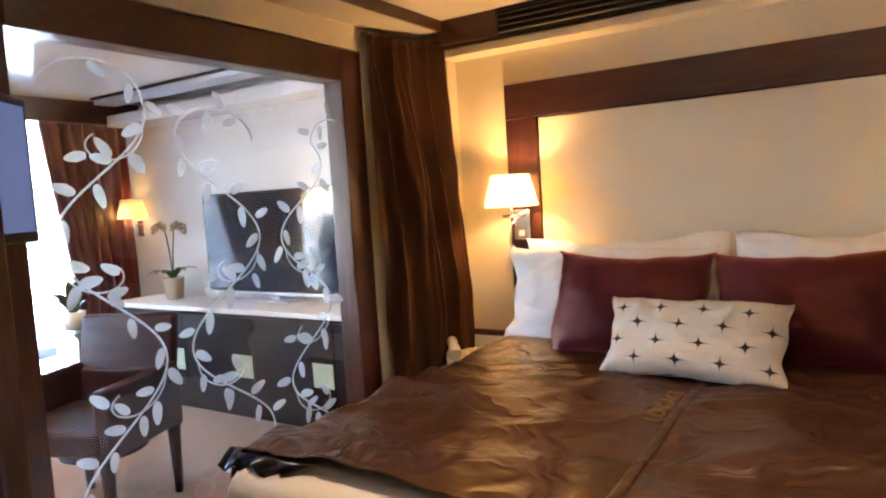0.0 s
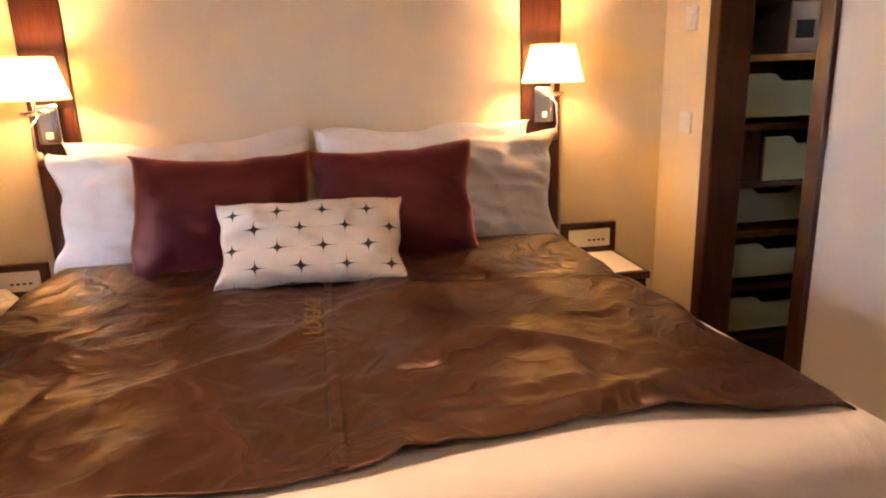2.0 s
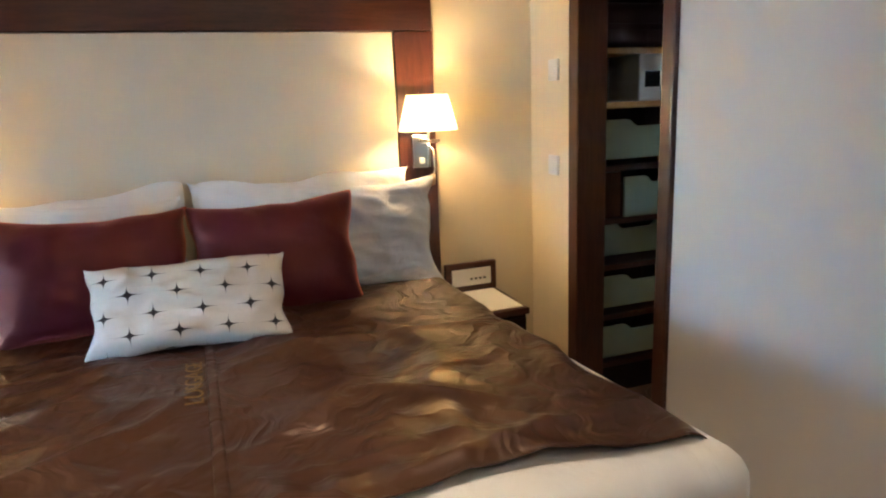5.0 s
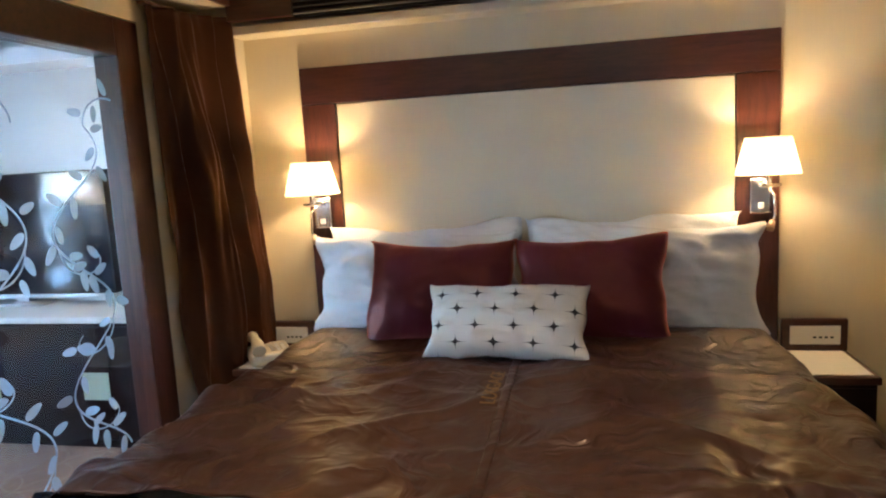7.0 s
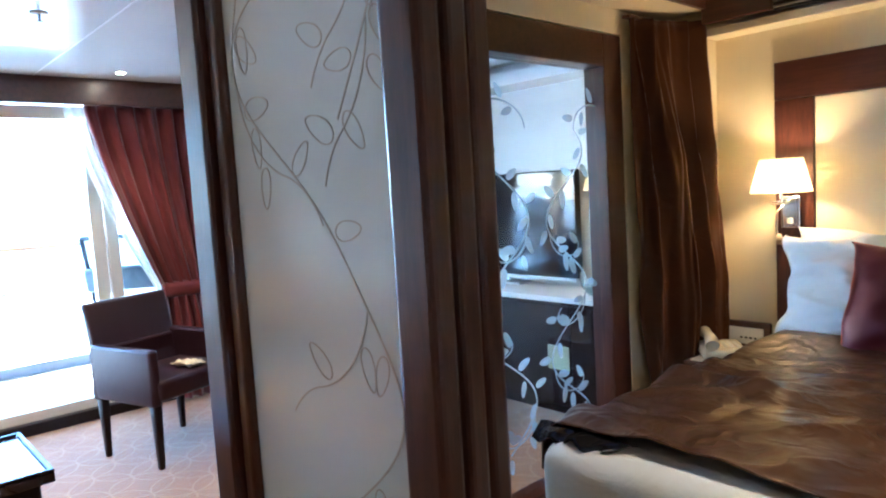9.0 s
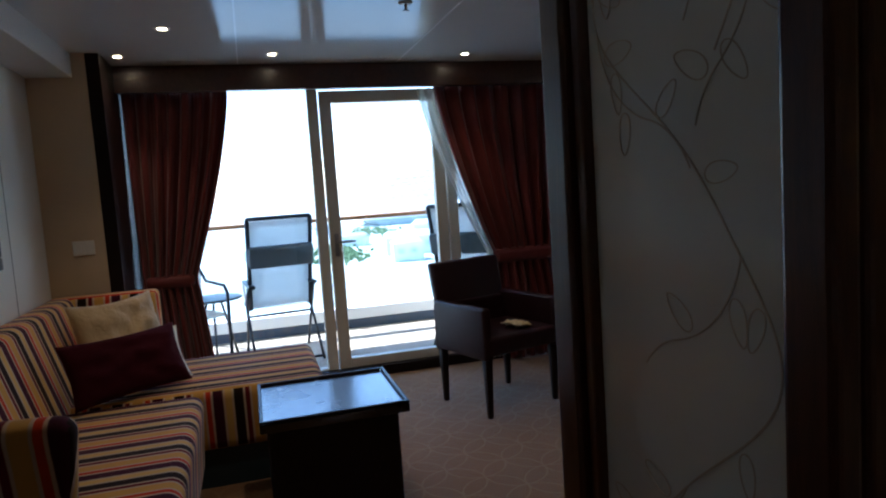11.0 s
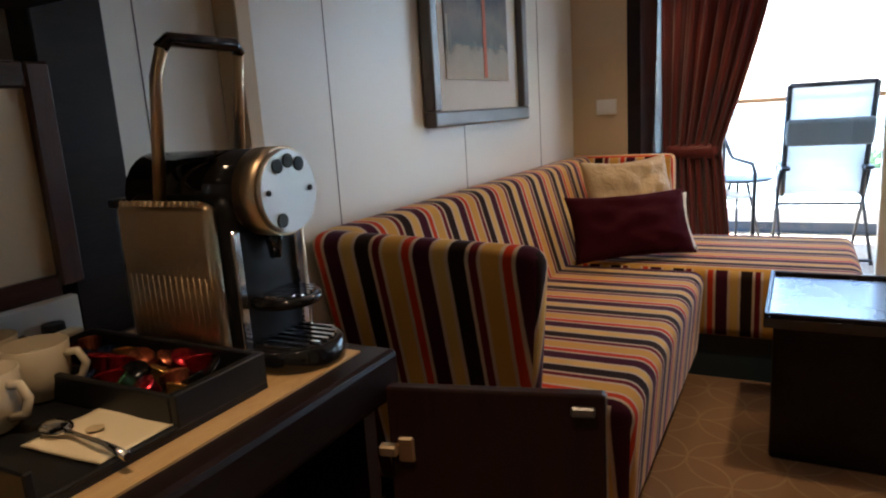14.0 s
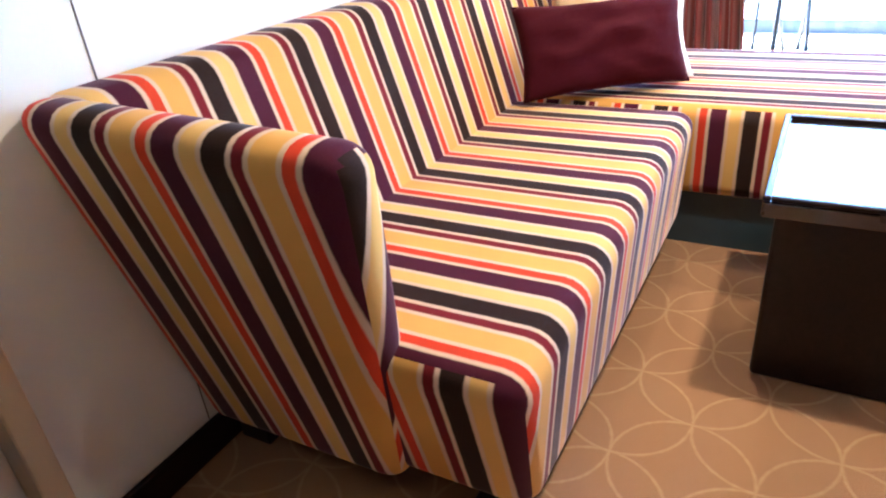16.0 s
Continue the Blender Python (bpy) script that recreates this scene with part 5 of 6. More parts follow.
# local: +x runs to the spout
b = bm_new()
box(b, -0.13, 0.070, -0.075, 0.075, 0.0, 0.250, 0.022, 4)
part("body", smooth_box(b), "plastic_black", mc)
rib = data(cyl(bm_new(), (0, -0.009, 0.003), (0, 0.009, -0.003), 0.0042, n=10), "rib", "champagne")
rib_line = data(cyl(bm_new(), (0, 0, 0.0), (0, 0, 0.11), 0.0006, n=6), "rib_line", "champagne")
for s in (-1, 1):
    b = bm_new()
    box(b, -0.118, 0.064, *sorted((0.076 * s, 0.099 * s)), 0.015, 0.240, 0.011, 3)
    sp = part("side_panel", smooth_box(b), "champagne", mc, "ribbed champagne side panel")
    for i in range(14):
        x = -0.102 + i * 0.0115
        for name, mesh, at in (("rib", rib, (x, 0.089 * s, 0.2385)), ("rib_line", rib_line, (x, 0.0988 * s, 0.03))):
            ob = new(name, mesh)
            ob.parent = sp
            ob.location = at
            if s > 0 and name == "rib":
                ob.rotation_euler = (0, 0, math.pi)
part("drum", cyl(bm_new(), (-0.14, 0, 0.246), (0.075, 0, 0.246), 0.060, n=32), "gloss_black", mc, "glossy black brewing drum")
part("drum_ring", cyl(bm_new(), (0.076, 0, 0.246), (0.116, 0, 0.246), 0.062, n=32), "champagne", mc, "champagne metal ring")
face = part("drum_face", cyl(bm_new(), (0.117, 0, 0.246), (0.124, 0, 0.246), 0.059, 0.057, n=32), "silver", mc, "silver dial face with buttons")
for y, z, rr in ((-0.022, 0.036, 0.010), (0.0, 0.042, 0.010), (0.022, 0.036, 0.010), (-0.022, -0.038, 0.010), (0.042, 0.0, 0.004), (-0.044, 0.002, 0.004)):
    part("button", cyl(bm_new(), (0.1242, y, 0.246 + z), (0.1265, y, 0.246 + z), rr, n=14), "plastic_black", face)
for s in (-1, 1):
    part("handle_side", tube(bm_new(), [(-0.045, 0.078 * s, 0.240), (-0.020, 0.076 * s, 0.41), (-0.008, 0.070 * s, 0.446)], 0.0085), "champagne", mc, "bronze handle arm")
part("handle_bar", tube(bm_new(), [(-0.009, -0.072, 0.445), (-0.006, -0.060, 0.457), (-0.006, 0.060, 0.457), (-0.009, 0.072, 0.445)], 0.010), "gloss_black", mc)
part("water_tank", box(bm_new(), -0.19, -0.135, -0.05, 0.055, 0.01, 0.225, 0.012, 3), "clear_plastic", mc, "clear water tank")
part("tank_lid", box(bm_new(), -0.195, -0.132, -0.055, 0.06, 0.225, 0.24, 0.005, 2), "plastic_black", mc)
part("front_strip", box(bm_new(), 0.071, 0.077, -0.07, -0.055, 0.01, 0.20, 0.002, 1), "chrome", mc)
part("front_strip", box(bm_new(), 0.071, 0.077, 0.055, 0.07, 0.01, 0.20, 0.002, 1), "chrome", mc)
for z, rr, cx in ((0.0, 0.068, 0.105), (0.085, 0.050, 0.095)):
    tray = part("drip_tray", lathe(bm_new(), [(rr, 0), (rr + 0.003, 0.006), (rr + 0.002, 0.03 if z == 0 else 0.012), (rr - 0.006, 0.032 if z == 0 else 0.014)], (cx, 0, z)), "gloss_black", mc)
    for k in range(-3, 4):
        y = k * rr / 4.2
        hw = math.sqrt(max(0.0, (rr * 0.86) ** 2 - y * y))
        part("grid_bar", box(bm_new(), cx - hw, cx + hw, y - 0.003, y + 0.003, z + (0.033 if z == 0 else 0.0145), z + (0.037 if z == 0 else 0.0185)), "chrome", tray)
part("spout", cyl(bm_new(), (0.085, 0, 0.20), (0.085, 0, 0.15), 0.016, 0.008), "gloss_black", mc)

# capsule tray, mugs, napkin, spoon
tray = thing("capsule_tray", "black leather tray with compartments for capsules and cups", "tray", (-0.80, -3.87, DT + 0.004), 0)
tray.location = (-0.842, -3.878, DT + 0.004)
part("base", box(bm_new(), 0, 0.315, -0.34, -0.002, 0.0, 0.008), "plastic_black", tray)
for args in ((0, 0.145, -0.012, 0.0, 0.05), (0, 0.315, -0.345, -0.335, 0.05), (0, 0.01, -0.335, -0.012, 0.05), (0.305, 0.315, -0.335, 0.0, 0.045), (0.135, 0.145, -0.335, -0.012, 0.046), (0.146, 0.304, -0.010, 0.0, 0.014)):
    part("wall", box(bm_new(), args[0], args[1], args[2], args[3], 0.0081, args[4], 0.002, 1), "plastic_black", tray)
pods = ("pod_red", "pod_green", "pod_black", "pod_copper", "pod_black", "pod_red", "pod_gold", "pod_blue")
r = random.Random(5)
pod_shape = [(0.0125, 0.0), (0.0155, 0.003), (0.0175, 0.020), (0.0195, 0.0215), (0.0195, 0.0235), (0.002, 0.0245)]
for i in range(3):
    for j in range(8):
        k = r.choice(pods)
        pod = whole("coffee_capsule", lathe(bm_new(), pod_shape, n=14), k, "shiny foil coffee capsule in the black tray", "capsule", "coffee capsules")
        pod.location = (-0.842 + 0.032 + i * 0.038, -3.89 - 0.035 - j * 0.038, DT + 0.0135 + 0.012 * r.random())
        pod.rotation_euler = (r.uniform(-0.7, 0.7), r.uniform(-0.7, 0.7), 0)


def mug(x, y, turn):
    mg = thing("coffee_cup", "cream glazed coffee cup standing on the desk", "cup", (x, y, DT + 0.013), turn, "coffee cups")
    part("body", lathe(bm_new(), [(0.024, 0), (0.030, 0.003), (0.038, 0.03), (0.041, 0.072), (0.0385, 0.073), (0.035, 0.03), (0.02, 0.008)], n=28), "mug", mg)
    part("handle", tube(bm_new(), [(0.036, 0, 0.058), (0.055, 0, 0.060), (0.064, 0, 0.044), (0.056, 0, 0.024), (0.034, 0, 0.018)], 0.0055, 8), "mug", mg)


mug(-0.700, -4.135, 118)
mug(-0.612, -4.095, 105)
mug(-0.690, -4.232, 120)
packet = whole("sugar_packet", box(bm_new(), -0.045, 0.045, -0.012, 0.012, 0.0, 0.008, 0.003, 2), "napkin", "tan paper sugar packet lying on the tray rim", "packet")
packet.matrix_basis = pose(-0.775, -4.216, DT + 0.0545, 0, 0, 12)
def napkin_top(u, v):
    return (-0.052 + 0.104 * u, -0.064 + 0.128 * v, 0.0022 + 0.0016 * noise.noise(Vector((u * 3, v * 3, 4))) + 0.003 * max(0.0, v - 0.8))


nk = whole("napkin", sheet(bm_new(), napkin_top, 14, 14, 0.002), "napkin", "folded cream paper napkin lying in the tray", "napkin")
nk.matrix_basis = pose(-0.655, -3.952, DT + 0.0145, 0, 0, 3)
part("mark", cyl(bm_new(), (0.0, -0.012, 0.0052), (0.0, -0.012, 0.0058), 0.010, n=12), "tan_cushion", nk, "small tan printed mark")
spoon = thing("spoon", "polished teaspoon lying on the napkin", "spoon", (-0.628, -3.950, DT + 0.0235), -96)
part("handle", tube(bm_new(), [(-0.09, 0, 0), (-0.05, 0, 0.004), (0.0, 0, 0.002), (0.03, 0, 0.0)], [0.005, 0.0035, 0.003, 0.004], 8), "chrome", spoon)
b = bm_new()
bmesh.ops.create_uvsphere(b, u_segments=14, v_segments=8, radius=1)
bmesh.ops.scale(b, vec=(0.026, 0.017, 0.006), verts=b.verts)
bmesh.ops.translate(b, vec=(0.052, 0, 0.001), verts=b.verts)
part("bowl", smooth_box(b), "chrome", spoon)

# ---- ceiling downlights: four near the balcony, six unseen ones added ----
# Last six are unseen, added to light the rooms, table, desk and bed.
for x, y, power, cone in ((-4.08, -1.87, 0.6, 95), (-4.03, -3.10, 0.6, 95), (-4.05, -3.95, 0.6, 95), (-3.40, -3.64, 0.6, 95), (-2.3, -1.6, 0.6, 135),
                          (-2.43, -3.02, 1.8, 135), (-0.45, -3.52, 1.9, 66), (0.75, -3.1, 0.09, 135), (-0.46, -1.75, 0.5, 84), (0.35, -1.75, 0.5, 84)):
    dl = thing("downlight", "small lit recessed downlight in the ceiling, from a set partly added unseen", "downlight", (x, y, CEIL), 0, "recessed downlights")
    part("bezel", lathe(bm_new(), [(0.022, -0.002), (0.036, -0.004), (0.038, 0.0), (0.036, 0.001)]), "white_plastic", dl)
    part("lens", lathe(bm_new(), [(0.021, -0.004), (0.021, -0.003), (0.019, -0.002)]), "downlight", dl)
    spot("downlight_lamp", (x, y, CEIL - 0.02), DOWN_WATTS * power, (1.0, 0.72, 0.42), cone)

sprinkler = thing("sprinkler", "small metal fire sprinkler under the white ceiling", "sprinkler", (-2.91, -2.54, CEIL))
part("rose", lathe(bm_new(), [(0.034, -0.001), (0.030, -0.006), (0.012, -0.008)]), "white_plastic", sprinkler)
part("stem", cyl(bm_new(), (0, 0, -0.006), (0, 0, -0.035), 0.006), "steel", sprinkler)
part("deflector", lathe(bm_new(), [(0.004, -0.034), (0.016, -0.036), (0.016, -0.038), (0.004, -0.039)]), "steel", sprinkler)
for y in (-3.30, -2.275, -1.25):
    setting("trim_ceiling_joint", box(bm_new(), -4.34, -1.6, y - 0.004, y + 0.004, CEIL - 0.0015, CEIL + 0.002), "silver", "narrow joint between ceiling panels", "trim")

# ---- balcony front ----
WX = -4.69
fr = tagged(new("window_2"), "pale framed balcony window beside the door", "window", "", "structure")
for y0, y1 in ((-4.03, -3.98), (-2.86, -2.785), (-1.875, -1.80), (-1.10, -1.04), (-0.20, -0.13)):
    part("frame", box(bm_new(), WX - 0.05, WX + 0.03, y0, y1, 0.0, 2.12, 0.005, 2), "frame_pale", fr)
part("head", box(bm_new(), WX - 0.05, WX + 0.03, -4.03, -0.13, 2.09, 2.20, 0.005, 2), "frame_pale", fr)
for y0, y1 in ((-3.979, -2.861), (-1.799, -1.101), (-1.039, -0.201)):
    part("sill", box(bm_new(), WX - 0.05, WX + 0.03, y0, y1, 0.0, 0.085, 0.005, 2), "frame_pale", fr)
    p = part("pane", box(bm_new(), WX - 0.01, WX - 0.004, y0, y1, 0.086, 2.089), "pane", fr, "clear pane")
    p.visible_shadow = False
setting("wall_west", box(bm_new(), WX - 0.06, WX + 0.04, -0.13, 0.35, 0, CEIL), "wall_white", "white wall beside the balcony window", "wall")
setting("wall_west_corner", box(bm_new(), WX - 0.06, WX + 0.04, -4.5, -4.03, 0, CEIL), "wall_white", "white wall beside the balcony window", "wall")
setting("trim_sill", box(bm_new(), WX + 0.031, WX + 0.09, -4.02, -0.14, 0, 0.075, 0.004, 1), "espresso", "dark threshold along the balcony front", "trim")
bd = tagged(new("door_4"), "closed pale balcony door with a full-height glass pane", "door", "", "structure")
for y0, y1 in ((-2.775, -2.692), (-1.968, -1.885)):
    part("stile", box(bm_new(), WX - 0.03, WX + 0.035, y0, y1, 0.06, 2.07, 0.006, 2), "frame_pale", bd)
part("rail", box(bm_new(), WX - 0.03, WX + 0.035, -2.692, -1.968, 0.06, 0.14, 0.006, 2), "frame_pale", bd)
part("rail", box(bm_new(), WX - 0.03, WX + 0.035, -2.692, -1.968, 1.985, 2.07, 0.006, 2), "frame_pale", bd)
p = part("pane", box(bm_new(), WX - 0.004, WX + 0.004, -2.691, -1.969, 0.141, 1.984), "pane", bd, "clear pane")
p.visible_shadow = False
h = bm_new()
box(h, WX + 0.035, WX + 0.044, -2.745, -2.715, 0.90, 1.06, 0.003, 1)
cyl(h, (WX + 0.044, -2.73, 1.0), (WX + 0.075, -2.73, 1.0), 0.010)
tube(h, [(WX + 0.075, -2.735, 1.0), (WX + 0.078, -2.70, 1.0), (WX + 0.076, -2.60, 1.0)], 0.009, 8)
part("door_handle", h, "steel", bd, "steel lever handle")


def drape(y_top0, y_top1, y_tie0, y_tie1, y_low0, y_low1, x, waves, depth, z_tie=0.82, seed=0.0):
    def fn(u, v):
        z = 2.06 - 2.04 * v
        vt = (2.06 - z_tie) / 2.04
        if v < vt:
            k = (v / vt) ** 1.35
            y0, y1 = y_top0 + (y_tie0 - y_top0) * k, y_top1 + (y_tie1 - y_top1) * k
        else:
            k = min(1.0, (v - vt) / (1 - vt) * 1.6) ** 0.8
            y0, y1 = y_tie0 + (y_low0 - y_tie0) * k, y_tie1 + (y_low1 - y_tie1) * k
        y = y0 + (y1 - y0) * u
        xx = x + depth * math.sin(u * waves + 0.8 * math.sin(v * 3 + seed)) + 0.3 * depth * math.sin(u * waves * 2.3 + seed + v * 2)
        return (xx, y, z)
    return fn


rc = thing("curtain", "red curtain tied back beside the balcony door", "curtain", (0, 0, 0), 0, "red balcony curtains")
part("cloth", sheet(bm_new(), drape(-1.98, -0.60, -1.60, -0.90, -1.58, -0.72, -4.50, 70, 0.03), 110, 40, 0.003), "red_curtain", rc)
part("tieback", smooth_box(box(bm_new(), -4.548, -4.452, -1.60, -0.90, 0.75, 0.86, 0.04, 4)), "red_curtain", rc, "wide red tieback")
rc = thing("curtain", "red curtain tied back in the sofa corner", "curtain", (0, 0, 0), 0, "red balcony curtains")
part("cloth", sheet(bm_new(), drape(-4.02, -3.38, -4.0, -3.68, -4.0, -3.62, -4.50, 45, 0.03, 0.86), 90, 40, 0.003), "red_curtain", rc)
part("tieback", smooth_box(box(bm_new(), -4.545, -4.455, -3.995, -3.690, 0.80, 0.89, 0.04, 4)), "red_curtain", rc, "wide red tieback")
rc = thing("curtain", "red curtain drawn aside in the corner by the console", "curtain", (0, 0, 0), 0, "red balcony curtains")
part("cloth", sheet(bm_new(), drape(-0.44, 0.2, -0.29, 0.2, -0.34, 0.2, -4.50, 45, 0.03), 90, 40, 0.003), "red_curtain", rc)
whole("sheer_curtain", sheet(bm_new(), drape(-2.08, -1.3, -1.62, -1.25, -1.66, -1.2, -4.585, 70, 0.012), 90, 30), "sheer", "sheer cream curtain drawn aside beside the balcony door", "curtain")

# ---- balcony ----
deck = tagged(new("balcony_deck"), "weathered teak balcony deck", "deck", "", "structure")
part("slab", box(bm_new(), -6.35, WX - 0.06, -5.2, 0.4, -0.1, 0.02), "frame_pale", deck)
for i in range(18):
    x0 = -6.30 + i * 0.088
    part("plank", box(bm_new(), x0, x0 + 0.082, -5.2, 0.4, 0.0205, 0.045, 0.003, 1), "deck", deck)
rail = thing("balcony_railing", "balcony railing with glass panels and a teak handrail", "railing")
part("handrail", box(bm_new(), -6.30, -6.18, -5.2, 0.4, 1.085, 1.125, 0.012, 3), "teak_rail", rail, "teak handrail")
part("kerb", box(bm_new(), -6.32, -6.22, -5.2, 0.4, 0.02, 0.13, 0.01, 2), "navy_kerb", rail)
part("kerb_top", box(bm_new(), -6.33, -6.21, -5.2, 0.4, 0.1305, 0.24, 0.01, 2), "ship_white", rail)
for i in range(5):
    y = -5.1 + i * 1.3
    part("post", box(bm_new(), -6.26, -6.23, y - 0.015, y + 0.015, 0.24, 1.085), "ship_white", rail)
    p = part("pane", box(bm_new(), -6.25, -6.242, y + 0.02, y + 1.28, 0.26, 1.07), "pane_tint", rail, "glass panel")
    p.visible_shadow = False
setting("wall_balcony_divider", box(bm_new(), -6.3, WX - 0.06, -1.15, -1.08, 0.05, 2.35), "ship_white", "white balcony divider", "wall")
setting("ceiling_balcony", box(bm_new(), -6.35, WX - 0.06, -5.2, 0.4, 2.35, 2.45), "ship_white", "white balcony overhang", "ceiling")


def lounger(place, turn, label):
    lo = thing("deck_chair", label, "deck chair", place, turn, "reclining balcony chairs")
    for s in (-1, 1):
        part("side_rail", tube(bm_new(), [(0.24 * s, -0.28, 1.15), (0.24 * s, 0.0, 0.42), (0.24 * s, 0.46, 0.40)], 0.018, 8), "gun_metal", lo)
        part("leg", tube(bm_new(), [(0.26 * s, -0.30, 0.0), (0.26 * s, 0.30, 0.60)], 0.012, 8), "gun_metal", lo)
        part("leg", tube(bm_new(), [(0.26 * s, 0.36, 0.0), (0.26 * s, -0.10, 0.60)], 0.012, 8), "gun_metal", lo)
        part("armrest", box(bm_new(), 0.24 * s - 0.025, 0.24 * s + 0.03, -0.20, 0.32, 0.60, 0.625, 0.008, 2), "gun_metal", lo)
    part("top_rail", tube(bm_new(), [(-0.24, -0.28, 1.15), (0.24, -0.28, 1.15)], 0.016, 8), "gun_metal", lo)
    part("brace", tube(bm_new(), [(-0.26, -0.30, 0.03), (0.26, -0.30, 0.03)], 0.010, 8), "gun_metal", lo)
    part("brace", tube(bm_new(), [(-0.26, 0.1, 0.34), (0.26, 0.1, 0.34)], 0.010, 8), "gun_metal", lo)
    part("back_mesh", sheet(bm_new(), lambda u, v: (-0.225 + 0.45 * u, -0.275 + 0.27 * v, 1.135 - 0.70 * v), 4, 8, 0.003), "mesh_cloth", lo, "pale mesh back")
    part("seat_mesh", sheet(bm_new(), lambda u, v: (-0.225 + 0.45 * u, 0.01 + 0.44 * v, 0.42 - 0.02 * v), 4, 8, 0.003), "mesh_cloth", lo, "pale mesh seat")
    part("head_pad", smooth_box(box(bm_new(), -0.25, 0.25, -0.03, 0.03, -0.09, 0.09, 0.025, 3, m=pose(0, -0.24, 0.85, 21, 0, 0))), "pad", lo, "grey head pad")


lounger((-5.42, -3.13, 0.045), 96, "reclining mesh deck chair with a grey head pad")
lounger((-5.05, -1.62, 0.045), 60, "reclining mesh deck chair beside the divider")
st = thing("side_table", "small round metal side table on the balcony", "table", (-5.60, -3.66, 0.045), 0)
part("top", lathe(bm_new(), [(0.22, 0.50), (0.23, 0.505), (0.23, 0.515), (0.22, 0.52)]), "gun_metal", st)
for k in range(3):
    a_ = k * 2.094
    part("leg", tube(bm_new(), [(0.06 * math.cos(a_), 0.06 * math.sin(a_), 0.5), (0.18 * math.cos(a_), 0.18 * math.sin(a_), 0.0)], 0.010, 8), "gun_metal", st)
ac = thing("patio_chair", "metal patio chair with curved armrests", "chair", (-5.40, -3.88, 0.045), -60)
for s in (-1, 1):
    part("armrest", tube(bm_new(), [(0.24 * s, -0.2, 0.80), (0.26 * s, -0.1, 0.66), (0.26 * s, 0.2, 0.64), (0.26 * s, 0.24, 0.58), (0.25 * s, 0.24, 0.0)], 0.014, 8), "gun_metal", ac)
    part("leg", tube(bm_new(), [(0.24 * s, -0.2, 0.80), (0.24 * s, -0.22, 0.0)], 0.014, 8), "gun_metal", ac)
part("seat", box(bm_new(), -0.24, 0.24, -0.2, 0.22, 0.40, 0.43, 0.01, 2), "mesh_cloth", ac)
part("backrest", box(bm_new(), -0.23, 0.23, -0.215, -0.195, 0.45, 0.80, 0.006, 2), "mesh_cloth", ac)

# ---- harbour beyond ----
setting("water", box(bm_new(), -3000, -8, -2500, 2500, -18.2, -18), "water", "pale harbour water", "water")
b = bm_new()
rl = random.Random(3)
box(b, -900, -90, -1200, 1200, -18, -15.5)
setting("ground", b, "far_land", "far harbour land", "ground")
hill = bm_new()


def ridge(u, v):
    y = -900 + 1800 * u
    x = -330 - 320 * v
    h = 24 * math.sin(min(1, v * 1.3) * math.pi / 2) * (0.55 + 0.5 * noise.noise(Vector((y * 0.006, v, 2)))) * (1 if y > -400 else 0.6)
    return (x, y, -16 + h + 2.5 * noise.noise(Vector((y * 0.05, v * 9, 5))))


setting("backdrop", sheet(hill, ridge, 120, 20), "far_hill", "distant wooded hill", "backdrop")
trees = bm_new()
for i in range(800):
    cx, cy, sx, sy = rl.choice(((-185, 19, 14, 2.5), (-190, 20, 12, 2.5), (-188, 9, 12, 2.0), (-270, 44, 16, 5), (-300, -60, 25, 10)))
    x, y = rl.gauss(cx, sx), rl.gauss(cy, sy)
    s = rl.uniform(0.35, 0.95)
    bb = bmesh.new()
    bmesh.ops.create_icosphere(bb, subdivisions=2, radius=1)
    for v in bb.verts:
        v.co *= 0.65 + 0.7 * noise.noise(v.co * 2.3 + Vector((i, 0, 0)))
    merge(trees, bb, Matrix.LocRotScale((x, y, -15.5 + s * 0.7), None, (s, s, s)))
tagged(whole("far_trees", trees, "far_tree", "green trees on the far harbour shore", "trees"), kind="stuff")
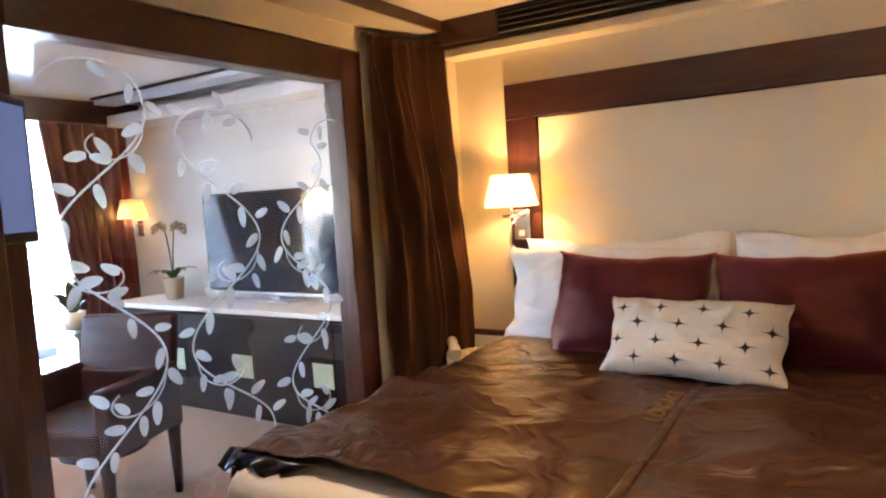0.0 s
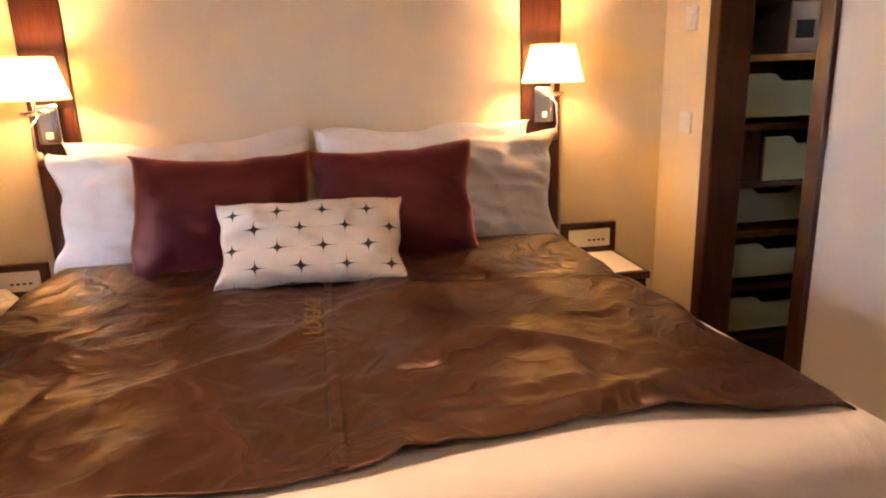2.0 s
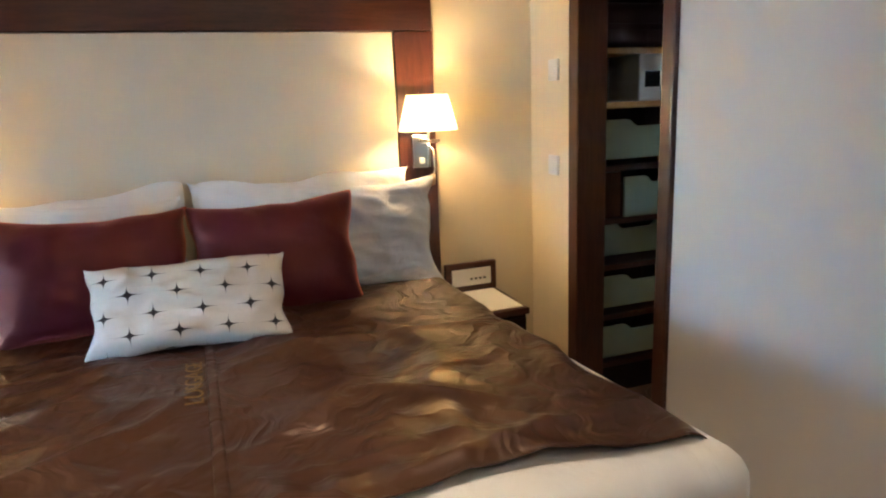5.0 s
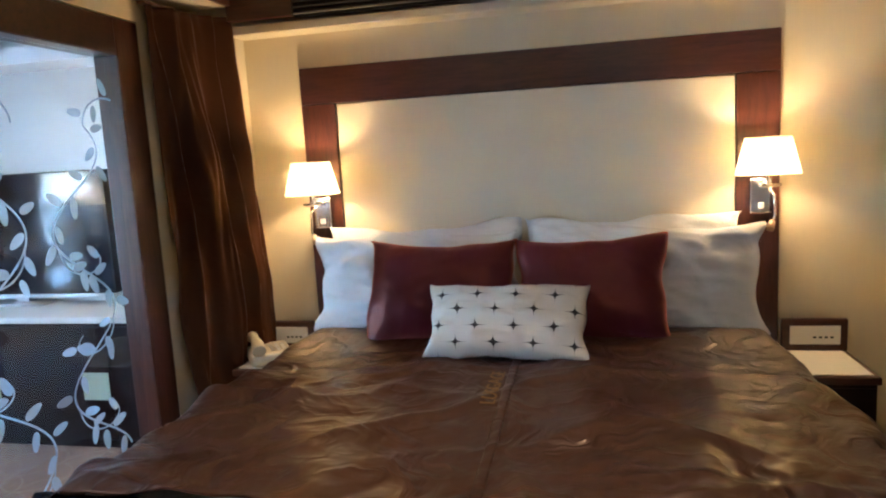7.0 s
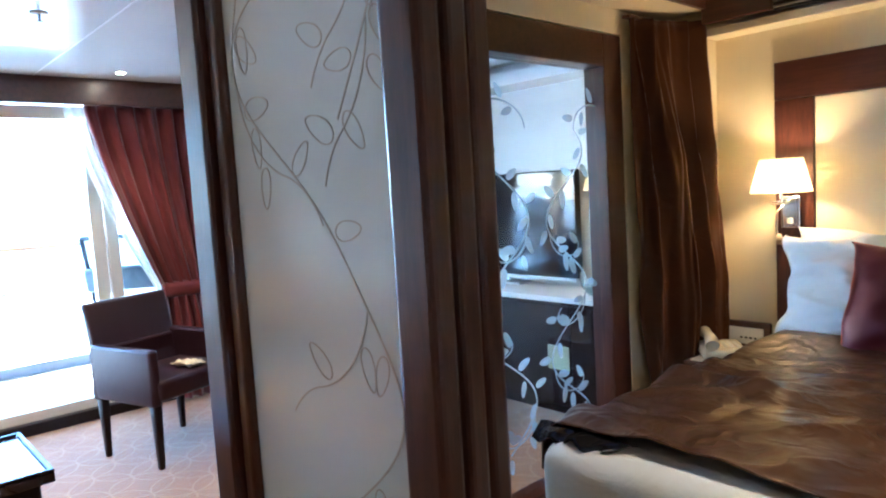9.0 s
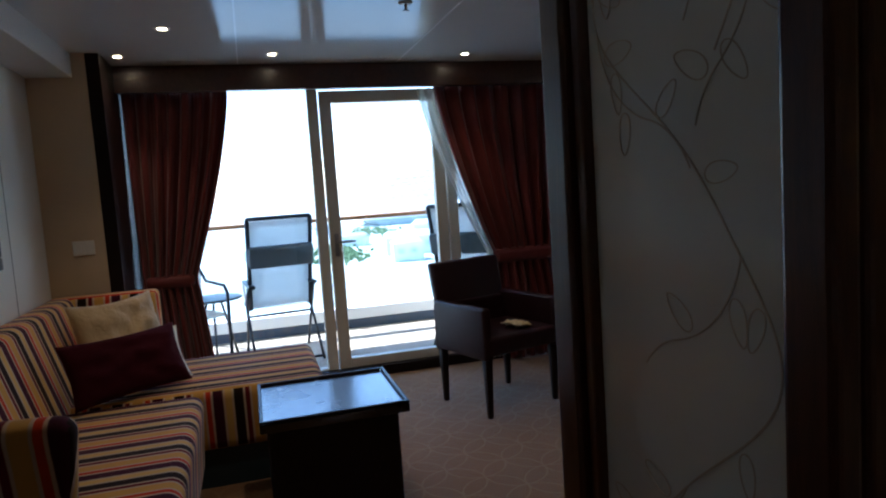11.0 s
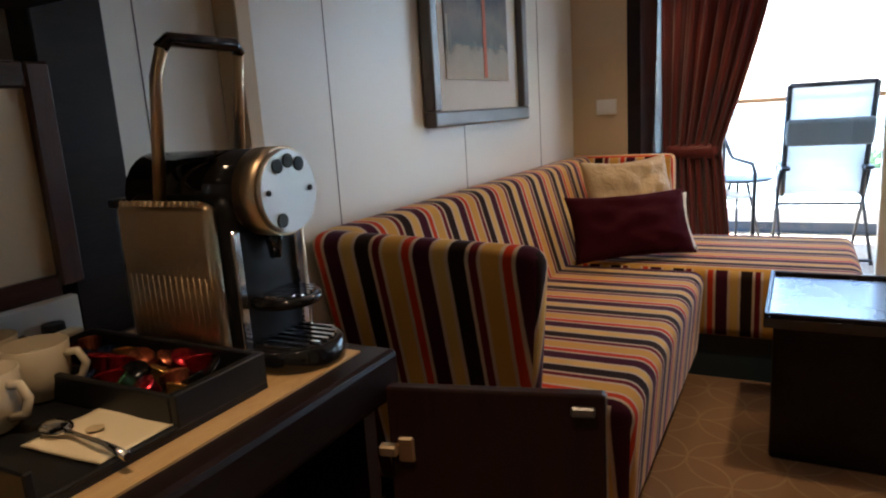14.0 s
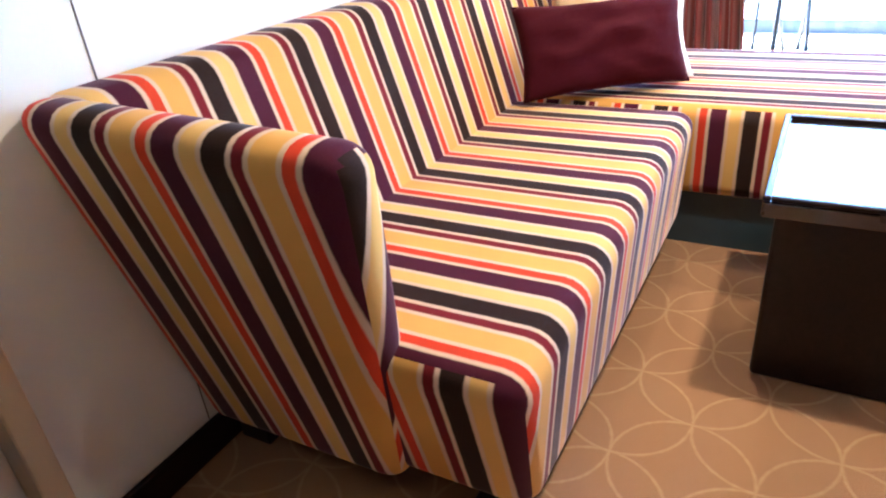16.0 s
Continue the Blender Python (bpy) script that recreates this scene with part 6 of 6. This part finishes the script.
for i in range(46):
    y, x = rl.uniform(-190, 130), -rl.uniform(130, 430)
    w_, l_, h_ = rl.uniform(4, 10), rl.uniform(6, 18), rl.uniform(2, 5.5)
    hs = thing("far_building", "pale low harbour building far off", "building", (x, y, -15.5), rl.uniform(-20, 20), "far harbour buildings")
    part("wall", box(bm_new(), -w_ / 2, w_ / 2, -l_ / 2, l_ / 2, 0, h_), "ship_white", hs)
    part("roof", prism([(-w_ / 2 - 0.3, -l_ / 2 - 0.3, h_), (w_ / 2 + 0.3, -l_ / 2 - 0.3, h_), (w_ / 2 + 0.3, l_ / 2 + 0.3, h_), (-w_ / 2 - 0.3, l_ / 2 + 0.3, h_)],
                       [(-0.2, -l_ / 2 + 1, h_ + 1.4), (0.2, -l_ / 2 + 1, h_ + 1.4), (0.2, l_ / 2 - 1, h_ + 1.4), (-0.2, l_ / 2 - 1, h_ + 1.4)], 0.05, 1), rl.choice(("far_roof", "far_land", "ship_white")), hs)
    for k in range(int(l_ / 3)):
        part("window", box(bm_new(), w_ / 2 + 0.01, w_ / 2 + 0.1, -l_ / 2 + 1 + k * 3, -l_ / 2 + 2.4 + k * 3, h_ * 0.45, h_ * 0.75), "far_window", hs)

ship = thing("cruise_ship", "large white cruise ship moored far across the harbour", "ship", (-330, 118, -18), 4)
part("hull", prism([(-10, -60, 0), (10, -60, 0), (10, 70, 0), (-10, 70, 0)], [(-14, -75, 13), (14, -75, 13), (14, 75, 13), (-14, 75, 13)], 0.8, 2), "ship_white", ship)
for k in range(7):
    y0, y1 = (-66, -64, -58, -55, -44, -38, -22)[k], 70 - k * 1.5
    dk = part("deck", box(bm_new(), -13 + 0.4 * k, 13 - 0.4 * k, y0, y1, 13.01 + k * 3.0, 15.9 + k * 3.0), "ship_white", ship)
    for j in range(int((y1 - y0) / 4)):
        part("window", box(bm_new(), 13.02 - 0.4 * k, 13.15 - 0.4 * k, y0 + 1 + j * 4, y0 + 3.6 + j * 4, 14.5 + k * 3.0, 15.4 + k * 3.0), "far_window", dk)
part("funnel", prism([(-4, 30, 34), (4, 30, 34), (4, 42, 34), (-4, 42, 34)], [(-3, 33, 46), (3, 33, 46), (3, 43, 46), (-3, 43, 46)], 0.6, 2), "art_red", ship)
part("mast", cyl(bm_new(), (0, -30, 34), (0, -30, 48), 0.6), "ship_white", ship)
